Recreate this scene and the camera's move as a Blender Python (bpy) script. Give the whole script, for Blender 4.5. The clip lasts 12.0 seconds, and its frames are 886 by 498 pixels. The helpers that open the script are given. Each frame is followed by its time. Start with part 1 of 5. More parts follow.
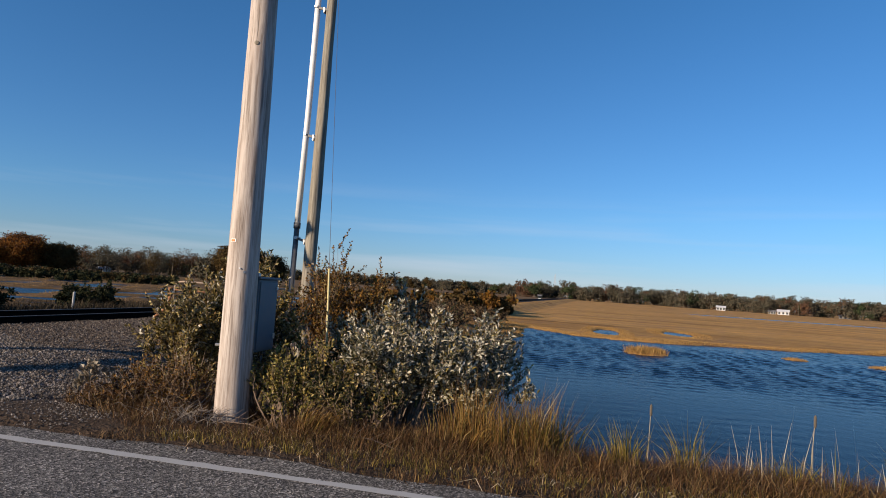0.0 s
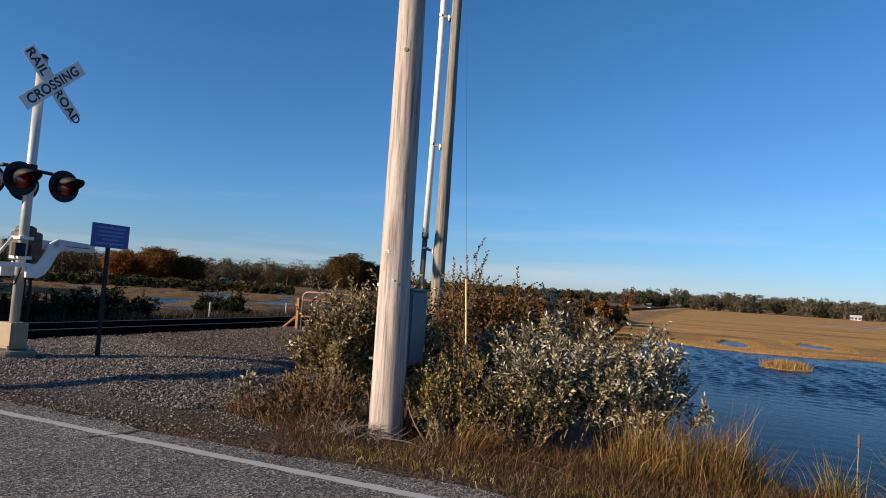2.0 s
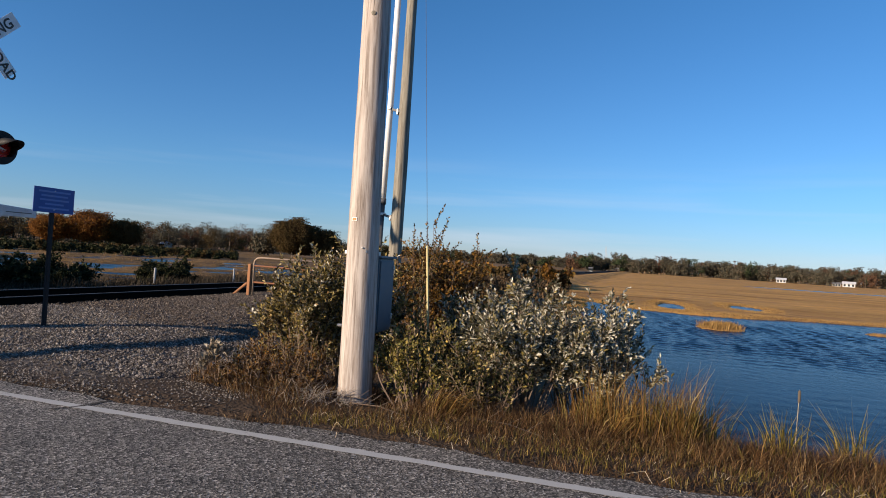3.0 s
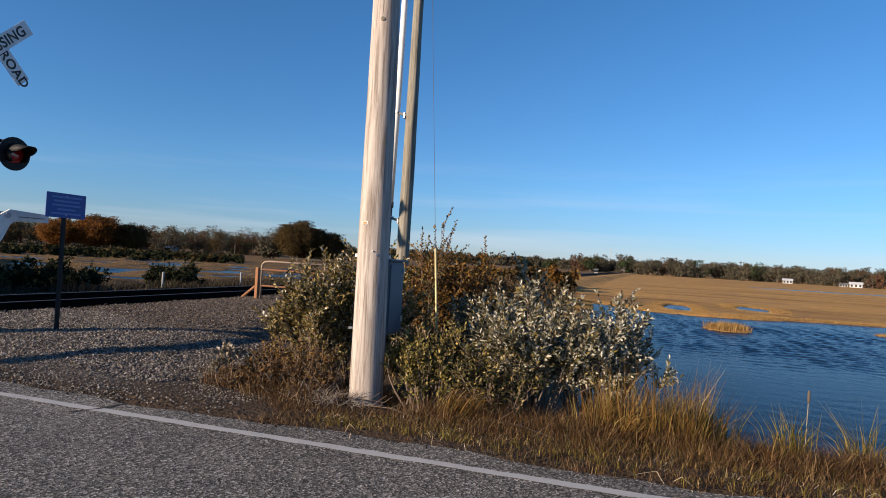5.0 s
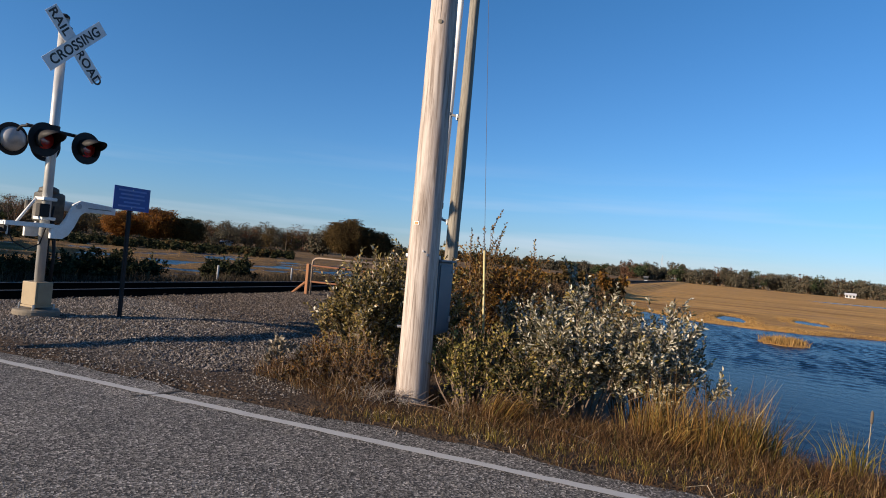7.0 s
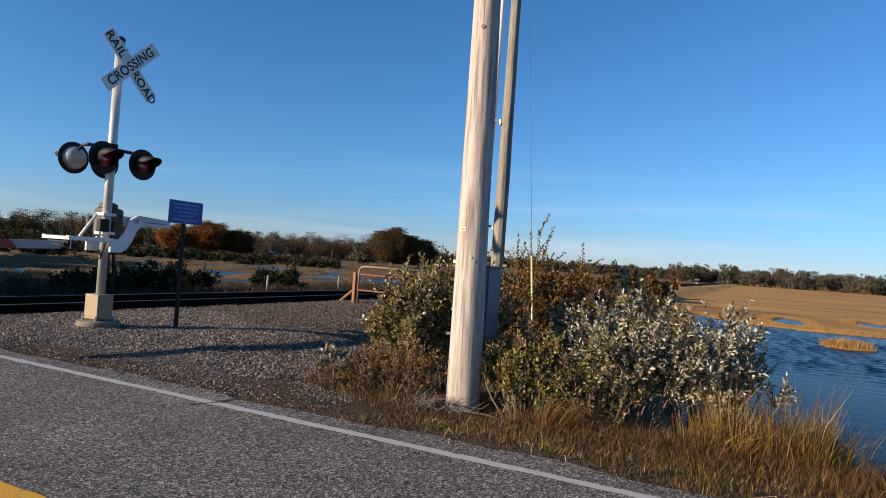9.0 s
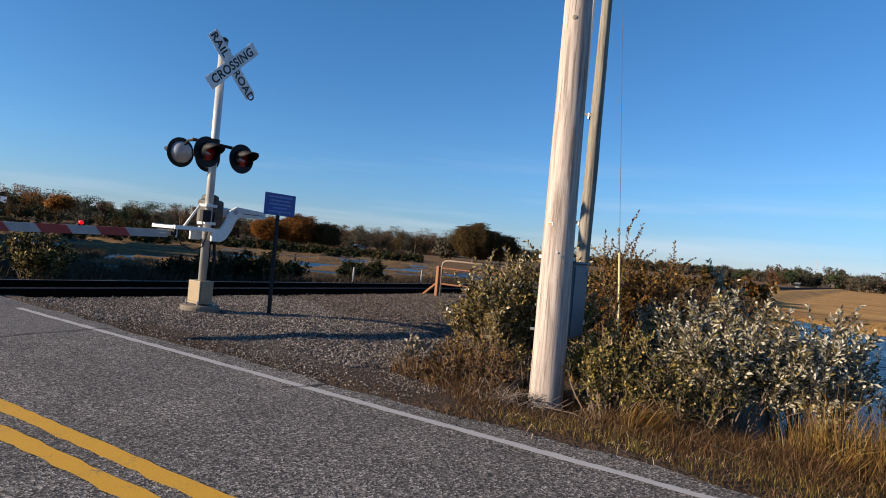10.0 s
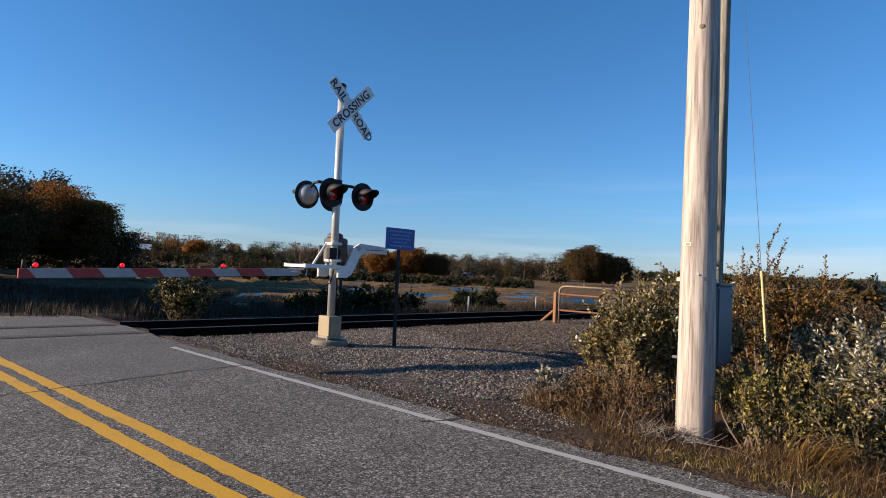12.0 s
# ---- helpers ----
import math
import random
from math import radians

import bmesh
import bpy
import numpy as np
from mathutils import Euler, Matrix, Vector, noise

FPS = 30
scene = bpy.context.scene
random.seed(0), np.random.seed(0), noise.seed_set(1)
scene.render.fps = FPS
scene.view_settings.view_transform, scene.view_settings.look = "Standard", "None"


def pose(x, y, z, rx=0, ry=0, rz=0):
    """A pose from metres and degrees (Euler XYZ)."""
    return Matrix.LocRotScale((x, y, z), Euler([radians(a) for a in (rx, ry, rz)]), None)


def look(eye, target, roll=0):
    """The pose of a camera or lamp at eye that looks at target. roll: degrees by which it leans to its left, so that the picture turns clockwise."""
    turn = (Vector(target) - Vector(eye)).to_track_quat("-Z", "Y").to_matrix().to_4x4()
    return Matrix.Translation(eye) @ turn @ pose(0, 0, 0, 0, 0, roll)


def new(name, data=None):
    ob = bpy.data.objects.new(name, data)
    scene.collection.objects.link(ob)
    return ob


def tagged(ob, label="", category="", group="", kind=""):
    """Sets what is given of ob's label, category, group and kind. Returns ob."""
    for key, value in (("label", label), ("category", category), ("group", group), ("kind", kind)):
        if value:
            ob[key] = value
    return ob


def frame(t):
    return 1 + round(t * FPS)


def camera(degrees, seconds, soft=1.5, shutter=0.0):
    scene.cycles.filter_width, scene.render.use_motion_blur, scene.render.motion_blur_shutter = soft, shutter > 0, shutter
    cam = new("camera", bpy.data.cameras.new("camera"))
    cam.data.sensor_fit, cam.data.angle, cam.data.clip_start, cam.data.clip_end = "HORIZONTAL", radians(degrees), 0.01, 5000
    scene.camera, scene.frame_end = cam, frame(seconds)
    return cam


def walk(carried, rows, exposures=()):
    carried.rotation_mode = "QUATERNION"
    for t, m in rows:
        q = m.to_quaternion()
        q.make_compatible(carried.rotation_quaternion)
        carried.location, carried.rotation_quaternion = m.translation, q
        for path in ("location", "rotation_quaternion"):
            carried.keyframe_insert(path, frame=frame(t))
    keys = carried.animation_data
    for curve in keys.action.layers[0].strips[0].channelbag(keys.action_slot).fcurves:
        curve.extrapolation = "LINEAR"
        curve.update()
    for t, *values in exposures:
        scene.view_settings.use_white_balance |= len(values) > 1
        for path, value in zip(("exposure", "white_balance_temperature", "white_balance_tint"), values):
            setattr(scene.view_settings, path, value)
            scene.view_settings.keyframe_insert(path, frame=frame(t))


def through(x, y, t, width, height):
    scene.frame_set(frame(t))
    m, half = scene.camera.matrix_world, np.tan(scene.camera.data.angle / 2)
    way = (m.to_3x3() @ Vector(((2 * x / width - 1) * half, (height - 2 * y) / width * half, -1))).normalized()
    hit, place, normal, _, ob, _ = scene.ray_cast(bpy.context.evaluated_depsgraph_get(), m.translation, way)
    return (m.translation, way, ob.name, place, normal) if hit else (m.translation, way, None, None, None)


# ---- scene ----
cam = camera(71.1, 12.0, soft=0.95)
PATH = [
    (0, (0.084, 0.021, 1.429), (-0.382, 1.962, 1.554), 3.9),
    (0.5, (-0.04, -0.029, 1.413), (-0.644, 1.871, 1.563), 4.9),
    (1, (-0.279, 0.017, 1.418), (-1.039, 1.864, 1.521), 4.0),
    (1.5, (-0.415, 0.038, 1.396), (-1.36, 1.796, 1.53), 4.0),
    (2, (-0.571, 0.192, 1.424), (-1.347, 2.03, 1.555), 3.7),
    (2.5, (-0.691, 0.132, 1.421), (-1.265, 2.048, 1.426), 3.2),
    (3, (-0.77, 0.06, 1.439), (-1.379, 1.965, 1.467), 3.6),
    (3.2, (-0.76, 0.031, 1.458), (-1.356, 1.939, 1.435), 5.5),
    (4.8, (-0.804, -0.013, 1.438), (-1.494, 1.864, 1.474), 2.7),
    (5, (-0.803, -0.009, 1.44), (-1.427, 1.891, 1.475), 3.3),
    (5.5, (-0.784, -0.056, 1.448), (-1.392, 1.848, 1.529), 3.2),
    (6, (-0.802, -0.018, 1.448), (-1.472, 1.866, 1.505), 3.2),
    (6.5, (-0.816, -0.029, 1.444), (-1.567, 1.824, 1.458), 4.2),
    (7, (-0.826, -0.049, 1.436), (-1.591, 1.798, 1.465), 5.1),
    (7.2, (-0.804, -0.081, 1.417), (-1.574, 1.765, 1.462), 4.2),
    (8.8, (-0.862, -0.047, 1.442), (-1.71, 1.764, 1.504), 4.8),
    (9, (-0.875, -0.034, 1.43), (-1.77, 1.754, 1.469), 4.0),
    (9.5, (-0.883, -0.036, 1.422), (-1.866, 1.706, 1.439), 4.0),
    (10, (-0.902, -0.055, 1.406), (-2.023, 1.601, 1.41), 5.2),
    (10.5, (-0.923, -0.08, 1.424), (-2.118, 1.522, 1.476), 5.3),
    (11, (-1.019, -0.077, 1.414), (-2.226, 1.518, 1.459), 3.6),
    (11.5, (-1.102, -0.085, 1.416), (-2.406, 1.43, 1.491), 2.8),
    (12, (-1.112, -0.124, 1.424), (-2.505, 1.31, 1.491), 2.6),
]
walk(cam, [(t, look(eye, target, roll)) for t, eye, target, roll in PATH], exposures=[(0.0, 0.54), (3.0, 0.68), (7.0, 0.72), (10.5, 0.83), (12.0, 0.88)])

# ---- world, sun ----
SUN_DIR = Vector((-0.63, -0.777, 0.0)).normalized()      # horizontal way towards the sun
SUN_ELEV = radians(16.5)
world = bpy.data.worlds.new("sky")
scene.world = world
world.use_nodes = True
wn = world.node_tree
wn.nodes.clear()
w_out = wn.nodes.new("ShaderNodeOutputWorld")
w_bg = wn.nodes.new("ShaderNodeBackground")
w_sky = wn.nodes.new("ShaderNodeTexSky")
w_sky.sky_type = 'NISHITA'
w_sky.sun_disc = False
w_sky.sun_elevation = SUN_ELEV
w_sky.sun_rotation = math.atan2(SUN_DIR.x, SUN_DIR.y) % (2 * math.pi)
w_sky.altitude = 0.0
w_sky.air_density = 1.0
w_sky.dust_density = 0.0
w_sky.ozone_density = 6.0
w_bg.inputs[1].default_value = 0.086
# clear autumn air: deep blue overhead, paler towards the horizon, faint high cirrus low in the west
w_co = wn.nodes.new("ShaderNodeTexCoord")
w_sep = wn.nodes.new("ShaderNodeSeparateXYZ")
wn.links.new(w_co.outputs["Generated"], w_sep.inputs[0])
w_ramp = wn.nodes.new("ShaderNodeValToRGB")
w_el = w_ramp.color_ramp.elements
w_el[0].position, w_el[0].color = 0.0, (0.75, 0.76, 0.96, 1)
w_el[1].position, w_el[1].color = 0.45, (0.62, 0.98, 1.08, 1)
w_e = w_el.new(0.12)
w_e.color = (0.76, 0.92, 1.04, 1)
wn.links.new(w_sep.outputs[2], w_ramp.inputs[0])
w_tint = wn.nodes.new("ShaderNodeMix")
w_tint.data_type, w_tint.blend_type = 'RGBA', 'MULTIPLY'
w_tint.inputs[0].default_value = 1.0
wn.links.new(w_sky.outputs[0], w_tint.inputs[6])
wn.links.new(w_ramp.outputs[0], w_tint.inputs[7])
w_map = wn.nodes.new("ShaderNodeMapping")
w_map.inputs["Scale"].default_value = (1.6, 1.6, 26.0)
wn.links.new(w_co.outputs["Generated"], w_map.inputs[0])
w_noise = wn.nodes.new("ShaderNodeTexNoise")
w_noise.inputs["Scale"].default_value = 1.1
w_noise.inputs["Detail"].default_value = 4.0
wn.links.new(w_map.outputs[0], w_noise.inputs["Vector"])
w_wisp = wn.nodes.new("ShaderNodeValToRGB")
w_wisp.color_ramp.elements[0].position, w_wisp.color_ramp.elements[0].color = 0.52, (0, 0, 0, 1)
w_wisp.color_ramp.elements[1].position, w_wisp.color_ramp.elements[1].color = 0.80, (0.45, 0.45, 0.45, 1)
wn.links.new(w_noise.outputs["Fac"], w_wisp.inputs[0])
w_low = wn.nodes.new("ShaderNodeValToRGB")
w_low.color_ramp.elements[0].position, w_low.color_ramp.elements[0].color = 0.03, (1, 1, 1, 1)
w_low.color_ramp.elements[1].position, w_low.color_ramp.elements[1].color = 0.17, (0, 0, 0, 1)
wn.links.new(w_sep.outputs[2], w_low.inputs[0])
w_mul = wn.nodes.new("ShaderNodeMath")
w_mul.operation = 'MULTIPLY'
wn.links.new(w_wisp.outputs[0], w_mul.inputs[0])
wn.links.new(w_low.outputs[0], w_mul.inputs[1])
w_cloud = wn.nodes.new("ShaderNodeMix")
w_cloud.data_type = 'RGBA'
wn.links.new(w_mul.outputs[0], w_cloud.inputs[0])
wn.links.new(w_tint.outputs[2], w_cloud.inputs[6])
w_cloud.inputs[7].default_value = (5.2, 5.6, 6.4, 1.0)
wn.links.new(w_cloud.outputs[2], w_bg.inputs[0])
wn.links.new(w_bg.outputs[0], w_out.inputs[0])

sun_data = bpy.data.lights.new("sun", 'SUN')
sun_data.energy = 5.0
sun_data.angle = radians(0.5)
sun_data.color = (1.0, 0.81, 0.61)
sun = new("sun", sun_data)
to_sun = Vector((SUN_DIR.x * math.cos(SUN_ELEV), SUN_DIR.y * math.cos(SUN_ELEV), math.sin(SUN_ELEV)))
sun.matrix_world = look(to_sun * 60, (0, 0, 0))


# ---- materials ----
def shader(name):
    m = bpy.data.materials.new(name)
    m.use_nodes = True
    nt = m.node_tree
    return m, nt, nt.nodes["Principled BSDF"]


def node(nt, kind, **values):
    n = nt.nodes.new(kind)
    for key, value in values.items():
        n.inputs[key.replace("_", " ")].default_value = value
    return n


def ramp(nt, source, stops, mode='LINEAR'):
    r = nt.nodes.new("ShaderNodeValToRGB")
    r.color_ramp.interpolation = mode
    el = r.color_ramp.elements
    while len(el) < len(stops):
        el.new(0.5)
    for e, (p, c) in zip(el, stops):
        e.position = p
        e.color = (*c, 1.0) if len(c) == 3 else c
    nt.links.new(source, r.inputs[0])
    return r.outputs[0]


def grey(v):
    return (v, v, v)


def noise_out(nt, vector, scale, detail=4.0, rough=0.6, dist=0.0):
    n = node(nt, "ShaderNodeTexNoise", Scale=scale, Detail=detail, Roughness=rough, Distortion=dist)
    nt.links.new(vector, n.inputs["Vector"])
    return n.outputs["Fac"]


def mixed(nt, fac, a, b, mode='MIX'):
    n = nt.nodes.new("ShaderNodeMix")
    n.data_type = 'RGBA'
    n.blend_type = mode
    for sock, v in ((n.inputs[0], fac), (n.inputs[6], a), (n.inputs[7], b)):
        if isinstance(v, bpy.types.NodeSocket):
            nt.links.new(v, sock)
        elif isinstance(v, tuple):
            sock.default_value = (*v, 1.0)
        else:
            sock.default_value = v
    return n.outputs[2]


def math_node(nt, op, a, b=0.0):
    n = nt.nodes.new("ShaderNodeMath")
    n.operation = op
    for sock, v in ((n.inputs[0], a), (n.inputs[1], b)):
        if isinstance(v, bpy.types.NodeSocket):
            nt.links.new(v, sock)
        else:
            sock.default_value = v
    return n.outputs[0]


def bump(nt, bsdf, height, strength=0.4, distance=0.01):
    b = node(nt, "ShaderNodeBump", Strength=strength, Distance=distance)
    nt.links.new(height, b.inputs["Height"])
    nt.links.new(b.outputs[0], bsdf.inputs["Normal"])


def coords(nt, stretch=(1, 1, 1), kind="Object"):
    c = nt.nodes.new("ShaderNodeTexCoord")
    m = nt.nodes.new("ShaderNodeMapping")
    m.inputs["Scale"].default_value = stretch
    nt.links.new(c.outputs[kind], m.inputs[0])
    return m.outputs[0]


def attribute(nt, name):
    a = nt.nodes.new("ShaderNodeAttribute")
    a.attribute_name = name
    return a.outputs["Fac"]


def island(nt):
    return nt.nodes.new("ShaderNodeNewGeometry").outputs["Random Per Island"]


def paint(name, color, rough=0.5, metal=0.0, dirt=(0.25, 0.22, 0.18), amount=0.35, scale=6.0, stretch=(1, 1, 1), relief=0.15, gloss=0.5):
    """Painted or bare metal, with grime in two sizes."""
    m, nt, b = shader(name)
    v = coords(nt, stretch)
    big, small = noise_out(nt, v, scale), noise_out(nt, v, scale * 9)
    mask = math_node(nt, 'MULTIPLY', ramp(nt, big, [(0.42, grey(0)), (0.75, grey(1))]), amount)
    c = mixed(nt, mask, color, dirt)
    c = mixed(nt, 0.25, c, ramp(nt, small, [(0.3, grey(0.6)), (0.7, grey(1.2))]), 'MULTIPLY')
    nt.links.new(c, b.inputs["Base Color"])
    b.inputs["Metallic"].default_value = metal
    b.inputs["Specular IOR Level"].default_value = gloss
    nt.links.new(ramp(nt, small, [(0.2, grey(rough - 0.1)), (0.8, grey(min(1, rough + 0.15)))]), b.inputs["Roughness"])
    bump(nt, b, small, relief, 0.002)
    return m


def leafy(name, stops, rough=0.55, through=0.3, gloss=0.35):
    """Leaves: each its own tone, some light passing through."""
    m, nt, b = shader(name)
    c = ramp(nt, island(nt), stops)
    v = coords(nt)
    c = mixed(nt, 0.5, c, ramp(nt, noise_out(nt, v, 3.0), [(0.3, grey(0.55)), (0.7, grey(1.25))]), 'MULTIPLY')
    nt.links.new(c, b.inputs["Base Color"])
    b.inputs["Roughness"].default_value = rough
    b.inputs["Specular IOR Level"].default_value = gloss
    t = nt.nodes.new("ShaderNodeBsdfTranslucent")
    nt.links.new(c, t.inputs[0])
    mx = nt.nodes.new("ShaderNodeMixShader")
    mx.inputs[0].default_value = through
    out = nt.nodes["Material Output"]
    nt.links.new(b.outputs[0], mx.inputs[1])
    nt.links.new(t.outputs[0], mx.inputs[2])
    nt.links.new(mx.outputs[0], out.inputs[0])
    return m


def wood_pole_material(name, light, dark, stain):
    m, nt, b = shader(name)
    v = coords(nt, (1, 1, 0.05))
    grain = noise_out(nt, v, 26.0, 6.0, 0.7, 0.4)
    v2 = coords(nt, (1, 1, 0.25))
    patch = noise_out(nt, v2, 5.0, 4.0, 0.6)
    v3 = coords(nt, (1, 1, 0.02))
    check = noise_out(nt, v3, 26.0, 2.0, 0.5)
    c = mixed(nt, ramp(nt, grain, [(0.36, grey(0)), (0.58, grey(1))]), dark, light)
    c = mixed(nt, math_node(nt, 'MULTIPLY', ramp(nt, patch, [(0.5, grey(0)), (0.72, grey(1))]), 0.45), c, stain)
    c = mixed(nt, math_node(nt, 'MULTIPLY', ramp(nt, check, [(0.28, grey(1)), (0.33, grey(0))]), 0.6), c, (0.10, 0.075, 0.05))
    nt.links.new(c, b.inputs["Base Color"])
    b.inputs["Roughness"].default_value = 0.8
    b.inputs["Specular IOR Level"].default_value = 0.25
    bump(nt, b, math_node(nt, 'ADD', grain, math_node(nt, 'MULTIPLY', ramp(nt, check, [(0.27, grey(0)), (0.34, grey(1))]), 1.2)), 0.5, 0.006)
    return m


M_POLE = wood_pole_material("new_pole_wood", (0.490, 0.430, 0.385), (0.205, 0.163, 0.136), (0.360, 0.275, 0.228))
M_POLE_OLD = wood_pole_material("old_pole_wood", (0.29, 0.265, 0.215), (0.12, 0.105, 0.085), (0.20, 0.15, 0.10))
M_WHITE = paint("white_paint", (0.78, 0.78, 0.76), 0.45, 0.0, (0.35, 0.30, 0.24), 0.35)
M_DOME = paint("dull_lamp_dome", (0.40, 0.40, 0.40), 0.4, 0.3)
# white lowered to grey: the gate arm's shaded face put into its colour, plus grime
M_STRIPE = paint("dulled_stripe_white", (0.32, 0.32, 0.33), 0.5, 0.0, (0.22, 0.21, 0.19), 0.5)
M_ALU = paint("aluminium_paint", (0.52, 0.52, 0.50), 0.38, 0.35, (0.36, 0.33, 0.28), 0.35, 4.0, (1, 1, 0.3))
M_BLACK = paint("black_paint", (0.012, 0.012, 0.014), 0.6, 0.0, (0.04, 0.037, 0.034), 0.25, gloss=0.25)
M_GREYBOX = paint("grey_box_paint", (0.070, 0.115, 0.155), 0.5, 0.0, (0.16, 0.15, 0.14), 0.35)
M_DARKPIPE = paint("grey_pipe", (0.10, 0.10, 0.102), 0.55)
M_MECH = paint("dark_gate_housing", (0.034, 0.032, 0.028), 0.6)
M_BLUE = paint("blue_sign_face", (0.005, 0.055, 0.28), 0.4, 0.0, (0.02, 0.07, 0.24), 0.3)
M_SIGNTEXT = paint("sign_lettering", (0.09, 0.19, 0.50), 0.5)
M_LETTER = paint("black_lettering", (0.012, 0.012, 0.012), 0.6)
M_REFLECT = paint("reflective_white", (0.74, 0.75, 0.76), 0.4, 0.0, (0.45, 0.43, 0.38), 0.3)
M_GATERED = paint("gate_red", (0.27, 0.016, 0.014), 0.45, 0.0, (0.25, 0.06, 0.05), 0.3)
M_TAN = paint("tan_base_paint", (0.312, 0.244, 0.150), 0.55, 0.0, (0.234, 0.163, 0.098), 0.5)
M_STEEL = paint("galvanised_steel", (0.50, 0.50, 0.50), 0.4, 0.8)
M_RUST = paint("rusty_steel", (0.20, 0.085, 0.042), 0.75, 0.3, (0.10, 0.045, 0.025), 0.6, 9.0)
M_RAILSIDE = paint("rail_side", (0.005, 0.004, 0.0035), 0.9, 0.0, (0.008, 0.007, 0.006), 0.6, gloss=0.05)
M_RAILHEAD = paint("rail_head", (0.10, 0.085, 0.072), 0.55, 0.4)
M_TIE = paint("creosoted_tie", (0.035, 0.028, 0.022), 0.9, 0.0, (0.07, 0.06, 0.05), 0.4)
M_POST = paint("weathered_orange_timber", (0.302, 0.136, 0.060), 0.85, 0.0, (0.173, 0.081, 0.042), 0.6, 10, (0.720, 0.620, 0.120), 0.5)
M_GALVPIPE = paint("weathered_gate_tube", (0.300, 0.231, 0.172), 0.6, 0.3, (0.180, 0.077, 0.040), 0.6, 9)
M_YELLOWGUARD = paint("yellow_guard_plastic", (0.60, 0.51, 0.24), 0.5, 0.0, (0.45, 0.36, 0.18), 0.4)
M_ROOF = paint("pale_roof", (0.50, 0.51, 0.54), 0.7)
M_SIDING = paint("white_siding", (0.55, 0.55, 0.55), 0.7)
M_DARKROOF = paint("dark_roof", (0.12, 0.12, 0.13), 0.8)
M_WIRE = paint("wire_strand", (0.16, 0.16, 0.17), 0.5, 0.6)
M_TAGORANGE = paint("orange_tag", (0.62, 0.20, 0.05), 0.6)
M_BARK = paint("bark", (0.11, 0.085, 0.062), 0.9, 0.0, (0.06, 0.05, 0.04), 0.6, 12, (1, 1, 0.3), 0.6)
M_TWIG = paint("twig_bark", (0.15, 0.105, 0.075), 0.85, 0.0, (0.09, 0.07, 0.05), 0.5, 20)
M_PALETWIG = paint("dead_twig", (0.26, 0.22, 0.18), 0.9, 0.0, (0.12, 0.095, 0.075), 0.5, 20)


def concrete_material():
    m, nt, b = shader("concrete")
    v = coords(nt)
    c = mixed(nt, noise_out(nt, v, 7.0), (0.12, 0.10, 0.075), (0.25, 0.215, 0.165))
    c = mixed(nt, 0.3, c, ramp(nt, noise_out(nt, v, 120.0), [(0.3, grey(0.5)), (0.7, grey(1.2))]), 'MULTIPLY')
    nt.links.new(c, b.inputs["Base Color"])
    b.inputs["Roughness"].default_value = 0.9
    bump(nt, b, noise_out(nt, v, 60.0), 0.5, 0.004)
    return m


M_CONCRETE = concrete_material()


def glass_material(name, color, emit=0.0):
    m, nt, b = shader(name)
    b.inputs["Base Color"].default_value = (*color, 1)
    b.inputs["Roughness"].default_value = 0.12
    b.inputs["Coat Weight"].default_value = 0.6
    if emit:
        b.inputs["Emission Color"].default_value = (1.0, 0.005, 0.004, 1)
        b.inputs["Emission Strength"].default_value = emit
    return m


M_LENS = glass_material("red_lens", (0.40, 0.022, 0.016))
M_LENS_LIT = glass_material("lit_red_lens", (0.40, 0.008, 0.008), 0.42)
M_PANE = glass_material("window_pane", (0.02, 0.025, 0.03))


def asphalt_material():
    m, nt, b = shader("asphalt")
    v = coords(nt)
    vor = node(nt, "ShaderNodeTexVoronoi", Scale=80.0)
    nt.links.new(v, vor.inputs["Vector"])
    stone = ramp(nt, vor.outputs["Color"], [(0.18, (0.020, 0.018, 0.016)), (0.48, (0.098, 0.088, 0.076)), (0.75, (0.25, 0.226, 0.196)), (0.92, (0.54, 0.495, 0.44))])
    vor2 = node(nt, "ShaderNodeTexVoronoi", Scale=38.0)
    nt.links.new(v, vor2.inputs["Vector"])
    speck = ramp(nt, vor2.outputs["Color"], [(0.90, grey(0)), (0.94, grey(1))])
    c = mixed(nt, math_node(nt, 'MULTIPLY', speck, 0.5), stone, (0.36, 0.34, 0.32))
    patch = ramp(nt, noise_out(nt, v, 0.8, 5.0), [(0.3, grey(0.72)), (0.7, grey(1.18))])
    c = mixed(nt, 1.0, c, patch, 'MULTIPLY')
    stain = noise_out(nt, coords(nt, (0.15, 1.2, 1)), 1.6, 4.0)
    c = mixed(nt, 0.6, c, ramp(nt, stain, [(0.3, grey(0.8)), (0.7, grey(1.1))]), 'MULTIPLY')
    sx = nt.nodes.new("ShaderNodeSeparateXYZ")
    nt.links.new(v, sx.inputs[0])
    newer = ramp(nt, math_node(nt, 'MULTIPLY', math_node(nt, 'ADD', sx.outputs[0], 20.0), 0.05), [(0.555, grey(1)), (0.575, grey(0))])
    c = mixed(nt, math_node(nt, 'MULTIPLY', newer, 0.45), c, (0.125, 0.12, 0.112))
    nt.links.new(c, b.inputs["Base Color"])
    b.inputs["Roughness"].default_value = 0.82
    b.inputs["Specular IOR Level"].default_value = 0.35
    h = math_node(nt, 'ADD', vor.outputs["Distance"], noise_out(nt, v, 160.0))
    bump(nt, b, h, 0.75, 0.008)
    return m


M_ASPHALT = asphalt_material()


